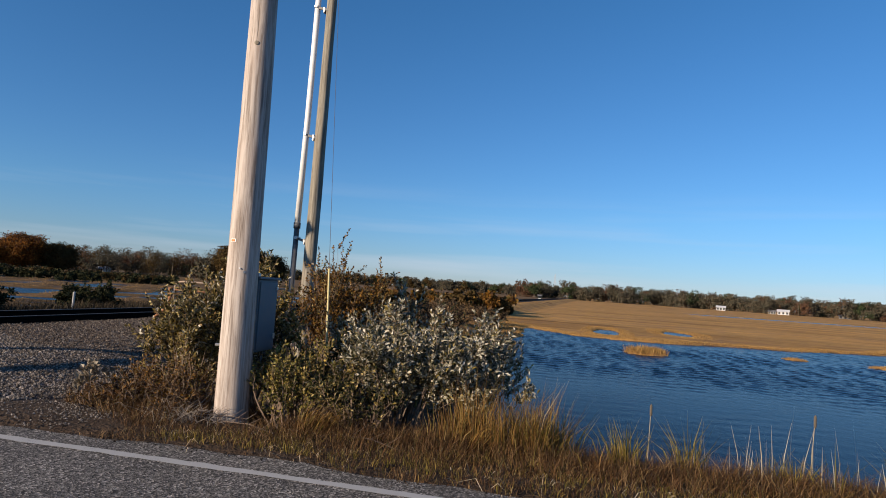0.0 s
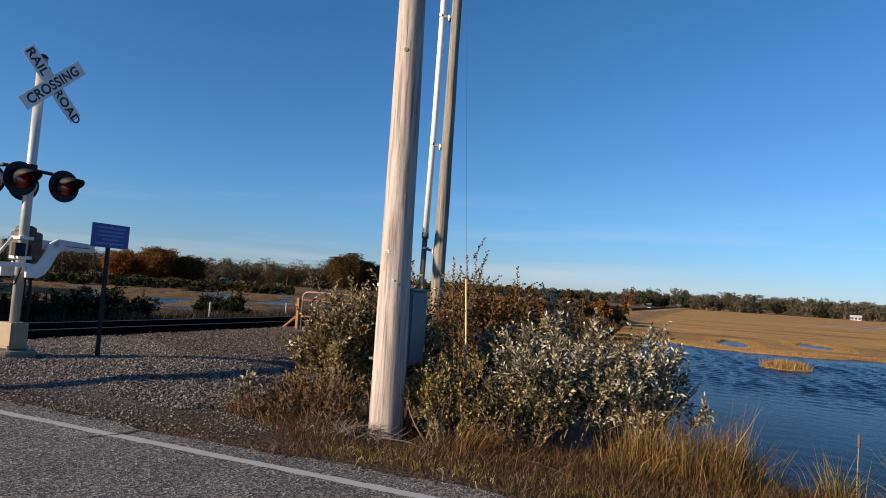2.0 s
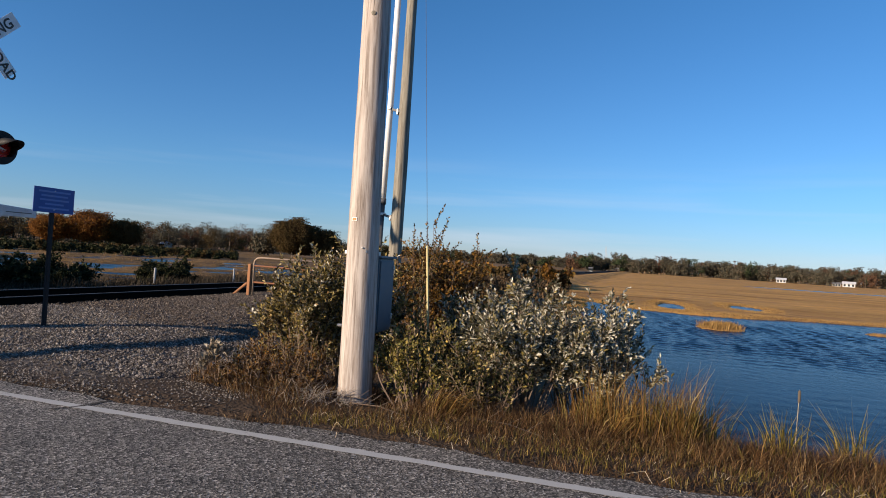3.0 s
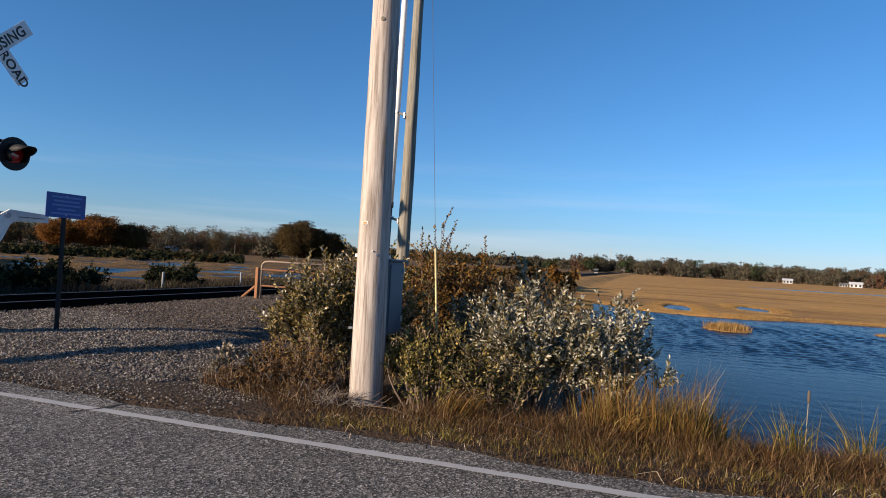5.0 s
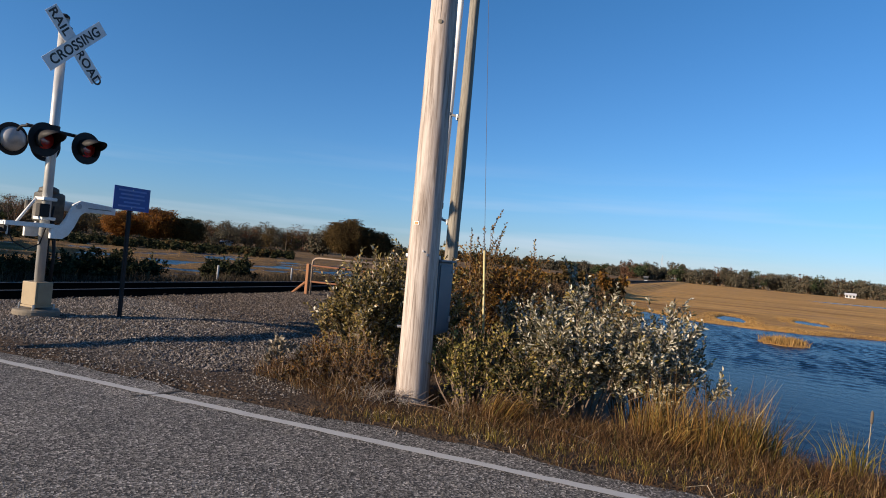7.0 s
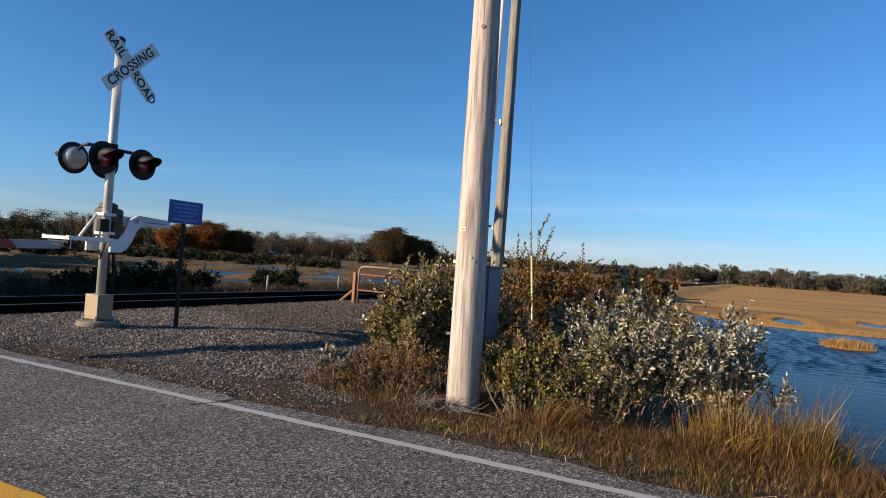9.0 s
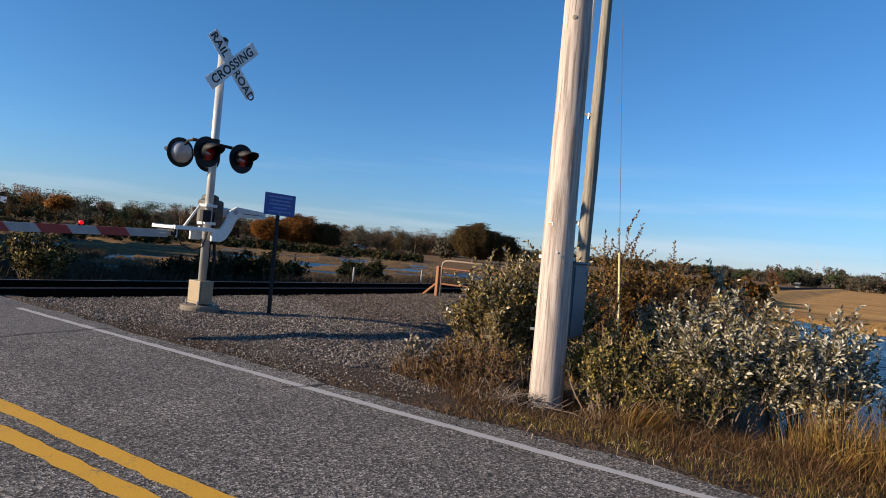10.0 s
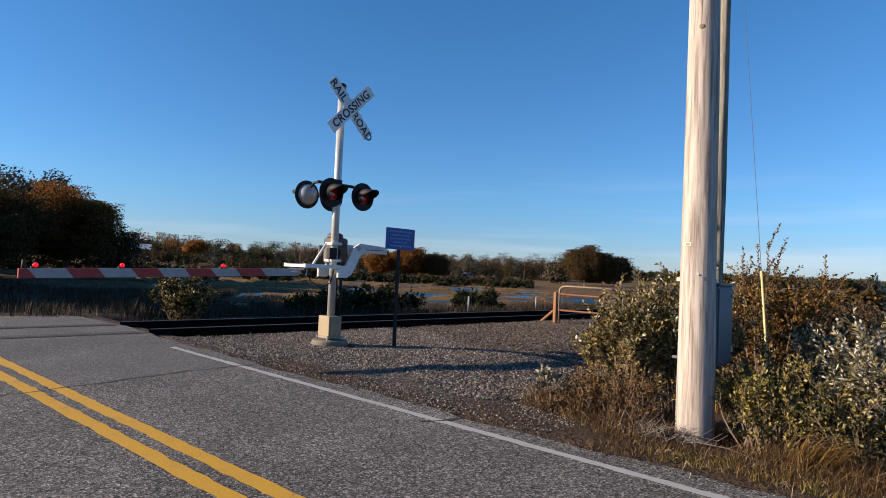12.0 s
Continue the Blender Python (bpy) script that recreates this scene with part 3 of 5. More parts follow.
road = strip("road", -90, 60, lambda x: -0.35 + ROAD_SLOPE * x + 0.03 * math.sin(x * 2.1), lambda x: white_y(x) + 0.30 + 0.05 * math.sin(x * 1.7) + 0.03 * math.sin(x * 5.3), 0.0, M_ASPHALT, 0.2, 0.012, 0.12)
tagged(new("road", road), "worn grey two-lane asphalt road with coarse stones", "road", kind="structure")
for nm, x0, x1, y0, slope, half, mt in (("white_edge_line", -11.05, 60, 4.225, 0.018, 0.048, M_LINEWHITE), ("yellow_centre_line", -11.4, 40, 2.205, 0.046, 0.070, M_LINEYELLOW), ("yellow_centre_line", -11.4, 40, 1.95, 0.046, 0.070, M_LINEYELLOW)):
    me = strip(nm, x0, x1, lambda x, o=y0, k=slope, h=half: o + k * x - h, lambda x, o=y0, k=slope, h=half: o + k * x + h, 0.005, mt, 0.12, 0.006)
    tagged(new(nm, me), "worn white edge line on asphalt" if "white" in nm else "faded yellow line of the double centre marking", "road marking", kind="structure")


def crack(name, pts, width):
    verts, faces = [], []
    for k, (x, y) in enumerate(pts):
        w = width * (0.5 + rng.random())
        z = float(road_z(x)) + 0.006
        verts += [(x - w, y, z), (x + w, y, z)]
        if k:
            faces.append((2 * k - 2, 2 * k - 1, 2 * k + 1, 2 * k))
    return tagged(new(name, mesh_from(name, verts, faces, M_TIE)), "thin dark transverse crack in the asphalt", "road crack", kind="structure")


crack("road_crack", [(-8.6 + 0.12 * math.sin(y * 1.3) + 0.02 * math.sin(y * 9) - 0.10 * (y - 2), y) for y in np.arange(-0.3, 4.3, 0.12)], 0.014)
crack("road_crack", [(-5.28 + 0.35 * (y - 3.9) + 0.02 * math.sin(y * 17), y) for y in np.arange(3.95, 4.45, 0.05)], 0.02)


# ---- railway ----
def rail_profile():
    return [(-0.07, 0.0), (0.07, 0.0), (0.07, 0.015), (0.012, 0.03), (0.012, 0.125), (0.036, 0.135), (0.036, 0.165), (0.028, 0.172), (-0.028, 0.172), (-0.036, 0.165), (-0.036, 0.135), (-0.012, 0.125), (-0.012, 0.03), (-0.07, 0.015)]


def build_track():
    t = thing("railway_track", (0, 0, 0), "single railway track of dark rusty rails on timber ties", "railway track", kind="structure")
    prof = rail_profile()
    for rx in (-12.75, -14.22):
        for (ya, yb) in ((-120, -0.75), (4.32, 18), (18, 400)):
            verts, faces = [], []
            for yy in (ya, yb):
                verts += [(rx + px + 0.0 * yy, yy, -0.085 + pz * 1.14) for px, pz in prof]
            n = len(prof)
            faces += [(k, (k + 1) % n, n + (k + 1) % n, n + k) for k in range(n)]
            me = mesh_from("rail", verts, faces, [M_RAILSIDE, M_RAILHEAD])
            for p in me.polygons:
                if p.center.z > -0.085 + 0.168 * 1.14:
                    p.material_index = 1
            piece("rail", me, t)
    tie = bmesh.new()
    add_box(tie, (2.16, 0.22, 0.14), (0, 0, 0), 0.008)
    me = bpy.data.meshes.new("tie")
    tie.to_mesh(me)
    tie.free()
    me.materials.append(M_TIE)
    for k in range(90):
        y = 4.9 + k * 0.52
        ob = piece("tie", me, t)
        ob.matrix_basis = pose(-13.56 + 0.03 * rng.normal(), y, -0.215, 0, 0, rng.normal() * 0.7)
    return t


build_track()
for x0, x1 in ((-12.69, -12.62), (-12.92, -12.81), (-14.16, -14.08), (-14.39, -14.28)):
    me = strip("crossing_joint", x0, x1, lambda x: -0.3, lambda x: white_y(x) + 0.2, 0.011, M_TIE, 0.03)
    tagged(new("crossing_joint", me), "dark flangeway gap beside a rail in the road", "crossing joint", kind="structure")
for rx in (-12.75, -14.22):
    me = strip("crossing_rail", rx - 0.036, rx + 0.036, lambda x: -0.4, lambda x: white_y(x) + 0.3, 0.014, M_RAILHEAD, 0.036)
    tagged(new("crossing_rail", me), "shiny rail head set in the road surface", "rail", kind="structure")


# ---- poles ----
def knotty_shaft(height, r0, r1, sides=40, rings=90, rough=0.004, knots=()):
    bm = bmesh.new()
    grid = []
    for k in range(rings + 1):
        z = height * (k / rings) ** 1.25 - (0.25 if k == 0 else 0)
        r = r0 + (r1 - r0) * max(z, 0) / height
        row = []
        for a in range(sides):
            an = 2 * math.pi * a / sides
            q = r + rough * noise.noise((math.cos(an) * 2.2, math.sin(an) * 2.2, z * 0.7)) + rough * 0.5 * noise.noise((math.cos(an) * 7, math.sin(an) * 7, z * 0.5))
            for ka, kz, ks in knots:
                da = (an - ka + math.pi) % (2 * math.pi) - math.pi
                q += ks * math.exp(-(da * r / 0.05) ** 2 - ((z - kz) / 0.06) ** 2)
            row.append(bm.verts.new((q * math.cos(an), q * math.sin(an), z)))
        grid.append(row)
    for a, b in zip(grid, grid[1:]):
        for k in range(sides):
            bm.faces.new((a[k], a[(k + 1) % sides], b[(k + 1) % sides], b[k]))
    bm.faces.new(grid[-1])
    return bm


def curved_patch(r, an, width, z0, z1, out=0.004):
    """A thin plate wrapped on a round pole."""
    bm = bmesh.new()
    n = 6
    cols = []
    for k in range(n + 1):
        a = an + (k / n - 0.5) * width / r
        cols.append([bm.verts.new((rr * math.cos(a), rr * math.sin(a), z)) for rr, z in ((r + out, z0), (r + out, z1), (r - 0.004, z0), (r - 0.004, z1))])
    for a, b in zip(cols, cols[1:]):
        bm.faces.new((a[0], b[0], b[1], a[1]))
        bm.faces.new((a[1], b[1], b[3], a[3]))
        bm.faces.new((a[2], b[2], b[0], a[0]))
    bm.faces.new((cols[0][2], cols[0][0], cols[0][1], cols[0][3]))
    bm.faces.new((cols[-1][0], cols[-1][2], cols[-1][3], cols[-1][1]))
    return bm


pole = thing("utility_pole", pose(-3.565, 6.06, -0.14, 0, -0.4, 0), "pale new wooden utility pole standing in roadside grass", "utility pole", "utility poles")
shaft = part("shaft", knotty_shaft(11.0, 0.181, 0.090, knots=((-1.35, 4.05, 0.010), (-1.5, 0.85, 0.008), (-1.2, 2.6, 0.006), (-1.9, 4.6, 0.006), (-1.0, 1.35, 0.005), (-1.7, 3.2, 0.004))), M_POLE, pole, smooth=True)
part("tag", curved_patch(0.1675, -1.80, 0.065, 1.905, 1.94), M_REFLECT, shaft, "small white label with orange print")
part("tag_print", curved_patch(0.1675, -1.80, 0.046, 1.910, 1.935, 0.007), M_TAGORANGE, shaft)
part("nail_plate", curved_patch(0.170, -0.92, 0.02, 1.58, 1.605), M_STEEL, shaft)
for ka, kz, kw in ((-1.35, 4.08, 0.024),):
    kr = 0.181 - 0.091 * kz / 11.0 + 0.008
    kd = Vector((math.cos(ka), math.sin(ka), 0))
    part("knot", tube([kd * (kr - 0.02) + Vector((0, 0, kz)), kd * (kr + 0.001) + Vector((0, 0, kz)), kd * (kr + 0.003) + Vector((0, 0, kz))], [kw, kw, kw * 0.4], 12), M_POLE_OLD, shaft, "small dark knot in the wood")
part("bolt_nut", tube([(-0.17, -0.05, 0.80), (-0.215, -0.06, 0.80)], 0.016, 6), M_STEEL, shaft)
part("lag_bolt", tube([(0.06, -0.155, 1.63), (0.065, -0.168, 1.63)], 0.008, 8), M_REFLECT, shaft)

cab = thing("meter_cabinet", pose(-3.575, 6.37, 0.59, 0, 0, 2), "grey painted steel cabinet bolted to the wooden pole", "cabinet")
part("body", box((0.30, 0.44, 0.80), (0, 0, 0.40), 0.010), M_GREYBOX, cab)
part("door", box((0.012, 0.40, 0.74), (0.158, 0.0, 0.40), 0.004), M_GREYBOX, cab)
part("rain_hood", box((0.34, 0.48, 0.025), (0.01, 0, 0.812), 0.006), M_GREYBOX, cab)
part("hasp", box((0.02, 0.03, 0.06), (0.172, 0.17, 0.16), 0.004), M_STEEL, cab, "steel hasp")
part("hasp", box((0.02, 0.03, 0.04), (0.172, 0.17, 0.70), 0.004), M_STEEL, cab, "steel hasp")
part("mounting_rail", box((0.40, 0.05, 0.04), (-0.06, -0.20, 0.846), 0.004), M_STEEL, cab, "galvanised mounting rail")

P2 = Vector((-5.55, 11.80, -0.25))
pole2 = thing("utility_pole", pose(*P2, 0, 0.3, 0), "old grey weathered wooden utility pole behind shrubs", "utility pole", "utility poles")
part("shaft", knotty_shaft(12.0, 0.145, 0.072, rough=0.008, knots=((-1.4, 4.0, 0.01), (-1.2, 6.0, 0.01))), M_POLE_OLD, pole2, smooth=True)
riser = thing("cable_riser", pose(*P2, 0, 0.3, 0), "white cable conduit held off the old pole by brackets", "conduit")
CX, CY = -0.32, -0.05
part("lower_pipe", tube([(CX - 0.03, CY, -0.2), (CX - 0.01, CY, 2.78)], 0.055, 14), M_DARKPIPE, riser, "dark grey lower conduit", True)
part("upper_pipe", tube([(CX - 0.01, CY, 2.75), (CX + 0.02, CY, 5.0), (CX + 0.04, CY, 10.5)], 0.062, 14), M_WHITE, riser, "white plastic upper conduit", True)
part("coupling", tube([(CX - 0.01, CY, 2.70), (CX - 0.01, CY, 2.82)], 0.072, 14), M_DARKPIPE, riser, "", True)
for z in (2.45, 4.62, 7.35, 9.6):
    br = part("bracket", box((0.30, 0.035, 0.05), (CX / 2 + 0.02, CY - 0.03, z), 0.004, Matrix.Rotation(radians(14), 4, 'Y')), M_DARKPIPE, riser, "dark standoff bracket")
    part("clamp", box((0.07, 0.16, 0.055), (CX + 0.02, CY, z + 0.05), 0.006), M_STEEL, br, "galvanised pipe clamp")
    part("foot_plate", box((0.03, 0.10, 0.12), (-0.125, CY, z - 0.02), 0.004), M_STEEL, br)

guy = thing("guy_wire", (-3.63, 8.66, -0.25), "steel guy wire with a yellow plastic guard", "guy wire")
way = (P2 + Vector((0.0, 0, 11.5)) - Vector((-3.63, 8.66, -0.25)))
part("wire", tube([(0, 0, 0), way], 0.004, 5), M_WIRE, guy)
part("guard", tube([way.normalized() * 0.15, way.normalized() * 1.95], 0.017, 8), M_YELLOWGUARD, guy, "faded yellow guard tube", True)


# ---- crossing signal ----
def disc(bm, centre, normal_x, r, depth, sides=32):
    return add_tube(bm, [Vector(centre), Vector(centre) + Vector((normal_x * depth, 0, 0))], r, sides)


SIG = (-10.2, 6.45, 0.0)
sig = thing("crossing_signal", SIG, "railroad crossing signal with crossbuck, red lamps and lowered gate", "crossing signal")
bm = tube([(0, 0, -0.15), (0, 0, 0.07), (0, 0, 0.10)], [0.315, 0.315, 0.30], 32)
part("foundation", bm, M_CONCRETE, sig, "round concrete footing")
base = part("base_box", box((0.32, 0.27, 0.36), (0.0, -0.01, 0.34), 0.012), M_TAN, sig, "tan painted junction base")
part("base_door", box((0.012, 0.21, 0.30), (0.166, -0.01, 0.35), 0.004), M_TAN, base)
part("base_flange", box((0.34, 0.32, 0.03), (0, 0, 0.150), 0.004), M_TAN, base)
for bx, by in ((-0.16, -0.16), (0.16, -0.16), (-0.16, 0.16), (0.16, 0.16)):
    part("anchor_bolt", tube([(bx, by, 0.09), (bx, by, 0.18)], 0.018, 6), M_STEEL, base)
mast = part("mast", tube([(0, 0, 0.45), (0, 0, 4.62)], 0.068, 20), M_ALU, sig, "silver painted steel mast", True)
part("mast_cap", tube([(0, 0, 4.62), (0, 0, 4.66), (0, 0, 4.69)], [0.074, 0.07, 0.03], 16), M_BLACK, mast)
part("cable", tube([(-0.05, 0.10, 0.5), (-0.04, 0.12, 0.95), (-0.02, 0.10, 1.35), (0.0, 0.12, 1.7)], 0.018, 8), M_BLACK, mast, "black cable hose", True)


def lettering(text, size, m, parent, centre_y=0.0):
    cu = bpy.data.curves.new("lettering", 'FONT')
    cu.body, cu.size, cu.align_x, cu.align_y = text, size, 'CENTER', 'CENTER'
    cu.extrude, cu.space_character, cu.offset = 0.001, 1.06, 0.005
    tmp = bpy.data.objects.new("lettering", cu)
    scene.collection.objects.link(tmp)
    bpy.context.view_layer.update()
    me = bpy.data.meshes.new_from_object(tmp)
    bpy.data.objects.remove(tmp)
    bpy.data.curves.remove(cu)
    me.materials.clear()
    me.materials.append(M_LETTER)
    ob = new("lettering", me)
    ob.parent = parent
    ob.matrix_basis = m
    return tagged(ob, "black capital letters " + text)


XC = (0.17, 0.08, 4.22)
FACE = Matrix(((0, 0, 1, 0), (1, 0, 0, 0), (0, 1, 0, 0), (0, 0, 0, 1)))       # local x to +y, local y to +z, local z to +x
for ang, dx, words in ((-45, 0.0, (("RAIL", -0.385), ("ROAD", 0.385))), (45, 0.022, (("CROSSING", 0.0),))):
    blade = part("crossbuck_blade", box((1.22, 0.228, 0.006), (0, 0, 0), 0.002), M_REFLECT, sig, "white crossbuck board with black letters")
    blade.matrix_basis = Matrix.Translation((XC[0] + dx, XC[1], XC[2])) @ FACE @ Matrix.Rotation(radians(ang), 4, 'Z')
    for text, off in words:
        lettering(text, 0.205 if text == "CROSSING" else 0.20, pose(off, -0.005, 0.0045), blade)
part("crossbuck_clamp", box((0.20, 0.05, 0.05), (0.07, 0.0, 4.45), 0.006), M_BLACK, mast)
part("crossbuck_clamp", box((0.20, 0.05, 0.05), (0.07, 0.0, 4.05), 0.006), M_BLACK, mast)
part("crossbuck_strap", box((0.012, 0.16, 0.05), (0.15, 0.06, 4.22), 0.003), M_BLACK, mast)

LZ = 2.66
arm = part("lamp_arm", tube([(0, -0.42, LZ + 0.20), (0, 0.42, LZ + 0.20)], 0.028, 10), M_BLACK, sig, "black lamp cross-arm", True)
part("arm_band", tube([(0, 0, LZ + 0.12), (0, 0, LZ + 0.28)], 0.085, 16), M_BLACK, arm)


def lamp(dy, way_x):
    """One flashing-light unit that faces along way_x."""
    cx = 0.30 if way_x > 0 else -0.40
    d = part("lamp", disc(bmesh.new(), (cx, dy, LZ), way_x, 0.252, 0.006, 36), M_BLACK, sig, "round black lamp with red lens and hood")
    part("housing", tube([(cx, dy, LZ), (cx - way_x * 0.03, dy, LZ), (cx - way_x * 0.09, dy, LZ), (cx - way_x * 0.14, dy, LZ), (cx - way_x * 0.165, dy, LZ)], [0.185, 0.183, 0.16, 0.10, 0.03], 28), M_DOME, d, "silver dome of the lamp housing", True)
    part("lens", tube([(cx + way_x * 0.004, dy, LZ), (cx + way_x * 0.02, dy, LZ), (cx + way_x * 0.035, dy, LZ)], [0.145, 0.135, 0.06], 28), M_LENS, d, "dark red glass lens", True)
    hood = bmesh.new()
    n = 18
    rows = []
    for k in range(n + 1):
        a = radians(-50 + 280 * k / n)
        reach = 0.12 + 0.26 * max(0.0, math.sin(a)) ** 0.7
        rows.append([hood.verts.new((cx + way_x * (0.004 + u), dy + rr * math.cos(a), LZ + rr * math.sin(a) - 0.12 * max(0, u - 0.02))) for u, rr in ((0, 0.158), (reach, 0.15), (reach, 0.144), (0, 0.150))])
    for a, b in zip(rows, rows[1:]):
        for k in range(4):
            hood.faces.new((a[k], b[k], b[(k + 1) % 4], a[(k + 1) % 4]))
    hood.faces.new(rows[0])
    hood.faces.new(rows[-1][::-1])
    part("hood", hood, M_BLACK, d, "black visor", True)
    part("hanger", tube([(cx * 0.75, dy, LZ + 0.12), (cx * 0.5, dy, LZ + 0.20), (0, dy, LZ + 0.20)], 0.022, 8), M_BLACK, d, "", True)


for dy, way_x in ((-0.335, 1), (0.345, 1), (-0.36, -1), (0.17, -1)):
    lamp(dy, way_x)

# gate mechanism, counterweight and lowered arm
mech = part("gate_mechanism", box((0.30, 0.36, 0.48), (-0.26, 0.22, 1.68), 0.05), M_MECH, sig, "dark grey gate motor housing")
part("motor_cover", tube([(-0.26, 0.20, 1.90), (-0.26, 0.20, 1.98), (-0.26, 0.20, 2.01)], [0.15, 0.14, 0.08], 16), M_MECH, mech, "", True)
part("mast_clamp", box((0.22, 0.22, 0.05), (-0.02, 0, 1.80), 0.01), M_WHITE, mech)
part("mast_clamp", box((0.22, 0.22, 0.05), (-0.02, 0, 1.50), 0.01), M_WHITE, mech)
part("relay_drum", tube([(-0.18, -0.16, 1.62), (-0.18, -0.16, 1.76)], 0.05, 12), M_MECH, mech)


def plate(outline, x, thick):
    bm = bmesh.new()
    front = [bm.verts.new((x + thick / 2, a, b)) for a, b in outline]
    back = [bm.verts.new((x - thick / 2, a, b)) for a, b in outline]
    bm.faces.new(front)
    bm.faces.new(back[::-1])
    for k in range(len(outline)):
        bm.faces.new((front[k], back[k], back[(k + 1) % len(outline)], front[(k + 1) % len(outline)]))
    bmesh.ops.recalc_face_normals(bm, faces=bm.faces[:])
    bmesh.ops.bevel(bm, geom=bm.edges[:], offset=0.006, segments=1, affect='EDGES')
    return bm


swan = [(-0.02, 1.20), (0.17, 1.20), (0.27, 1.26), (0.36, 1.40), (0.45, 1.60), (0.54, 1.66), (1.08, 1.66), (1.08, 1.79), (0.44, 1.83), (0.32, 1.76), (0.22, 1.54), (0.14, 1.42), (-0.02, 1.40)]
side_front = part("counterweight_arm", plate(swan, 0.16, 0.05), M_WHITE, sig, "white curved counterweight arm of the gate")
part("counterweight_slot", box((0.006, 0.42, 0.012), (0.188, 0.78, 1.725)), M_DARKPIPE, side_front)
part("pivot_cap", tube([(0.18, 0.40, 1.74), (0.20, 0.40, 1.74)], 0.045, 14), M_STEEL, side_front)
part("counterweight_arm", plate(swan, -0.44, 0.05), M_WHITE, sig, "white curved counterweight arm of the gate")
part("counterweight", box((0.5, 0.34, 0.10), (-0.14, 0.86, 1.73), 0.01), M_DARKPIPE, sig, "dark counterweight plates")
part("gate_yoke", box((0.07, 0.74, 0.065), (0.16, -0.34, 1.39), 0.006), M_WHITE, sig, "white gate arm yoke")
part("gate_yoke", box((0.07, 0.74, 0.065), (-0.44, -0.34, 1.39), 0.006), M_WHITE, sig, "white gate arm yoke")
part("yoke_end", box((0.60, 0.04, 0.05), (-0.14, -0.70, 1.385), 0.006), M_WHITE, sig, "white gate arm yoke")
part("yoke_strut", tube([(-0.10, -0.36, 1.42), (-0.10, -0.10, 1.80)], 0.022, 8), M_WHITE, sig, "white bracing strut", True)
socket = part("gate_socket", box((0.50, 0.10, 0.09), (-0.14, -0.62, 1.30), 0.01), M_BLACK, sig, "black shear-pin socket of the gate arm")
part("pin_bolt", tube([(0.10, -0.62, 1.22), (0.10, -0.62, 1.38)], 0.014, 6), M_STEEL, socket)
part("junction_box", box((0.10, 0.16, 0.20), (0.10, -0.12, 1.62), 0.012), M_BLACK, mech, "small black junction box")
part("gate_cable", tube([(0.08, -0.60, 1.28), (0.10, -0.52, 1.12), (0.09, -0.30, 1.02), (0.07, -0.10, 1.10), (0.06, -0.02, 1.35)], 0.011, 6), M_BLACK, mech, "thin black cable looping to the gate", True)
part("conduit_hose", tube([(0.04, 0.14, 0.50), (0.05, 0.16, 0.90), (0.02, 0.15, 1.30), (-0.10, 0.17, 1.50)], 0.026, 8), M_BLACK, mech, "black flexible hose", True)
gate_y0, gate_y1, gz0, gz1 = -0.72, -4.72, 1.275, 1.145
gate = part("gate_arm", tube([(0.0, gate_y0 + 0.1, gz0), (0.0, gate_y0 - 0.15, gz0)], 0.035, 8), M_STEEL, sig, "lowered gate arm with red and white stripes")
bounds = [0.0, 0.165, 0.275, 0.375, 0.475, 0.57, 0.66, 0.765, 0.86, 0.965, 1.0]
for k, (a, b) in enumerate(zip(bounds, bounds[1:])):
    ya, yb = gate_y0 + (gate_y1 - gate_y0) * a, gate_y0 + (gate_y1 - gate_y0) * b
    za, zb = gz0 + (gz1 - gz0) * a, gz0 + (gz1 - gz0) * b
    s = 0.115 * (yb - ya) * 0.35
    bm = bmesh.new()
    sl = 0.05 if k else 0.0
    sr = 0.05 if k < len(bounds) - 2 else 0.0
    q = [(ya + sl, za - 0.06), (yb + sr, zb - 0.06), (yb - sr, zb + 0.06), (ya - sl, za + 0.06)]
    fr = [bm.verts.new((0.03, y, z)) for y, z in q]
    bk = [bm.verts.new((-0.03, y, z)) for y, z in q]
    bm.faces.new(fr)
    bm.faces.new(bk[::-1])
    for n in range(4):
        bm.faces.new((fr[n], bk[n], bk[(n + 1) % 4], fr[(n + 1) % 4]))
    bmesh.ops.recalc_face_normals(bm, faces=bm.faces[:])
    part("stripe", bm, M_GATERED if k % 2 else M_STRIPE, gate, "red reflective stripe" if k % 2 else "white reflective stripe")
for f in (0.335, 0.70, 0.955):
    y, z = gate_y0 + (gate_y1 - gate_y0) * f, gz0 + (gz1 - gz0) * f + 0.10
    part("gate_lamp", tube([(-0.04, y, z), (0.0, y, z), (0.04, y, z)], [0.022, 0.034, 0.022], 14), M_LENS_LIT, gate, "small lit red lamp", True)
    part("lamp_foot", box((0.05, 0.10, 0.05), (-0.01, y, z - 0.04), 0.01), M_BLACK, gate, "black lamp housing")

# ---- blue sign ----
sign = thing("notice_sign", (-9.5, 7.385, 0.0), "blue rectangular notice sign on a dark steel post", "sign")
part("post", box((0.05, 0.055, 2.2), (-0.03, 0, 0.95), 0.006), M_BLACK, sign, "dark steel channel post")
board = part("board", box((0.012, 0.70, 0.385), (0.006, 0.0, 1.945), 0.004), M_BLUE, sign)
for k, w in enumerate((0.54, 0.46, 0.50, 0.32, 0.52)):
    part("text_bar", box((0.003, w, 0.028), (0.0145, 0.0, 2.075 - 0.064 * k)), M_SIGNTEXT, board, "pale unreadable line of lettering")
for z in (1.80, 2.09):
    part("bolt", tube([(0.012, 0, z), (0.018, 0, z)], 0.010, 8), M_STEEL, board)

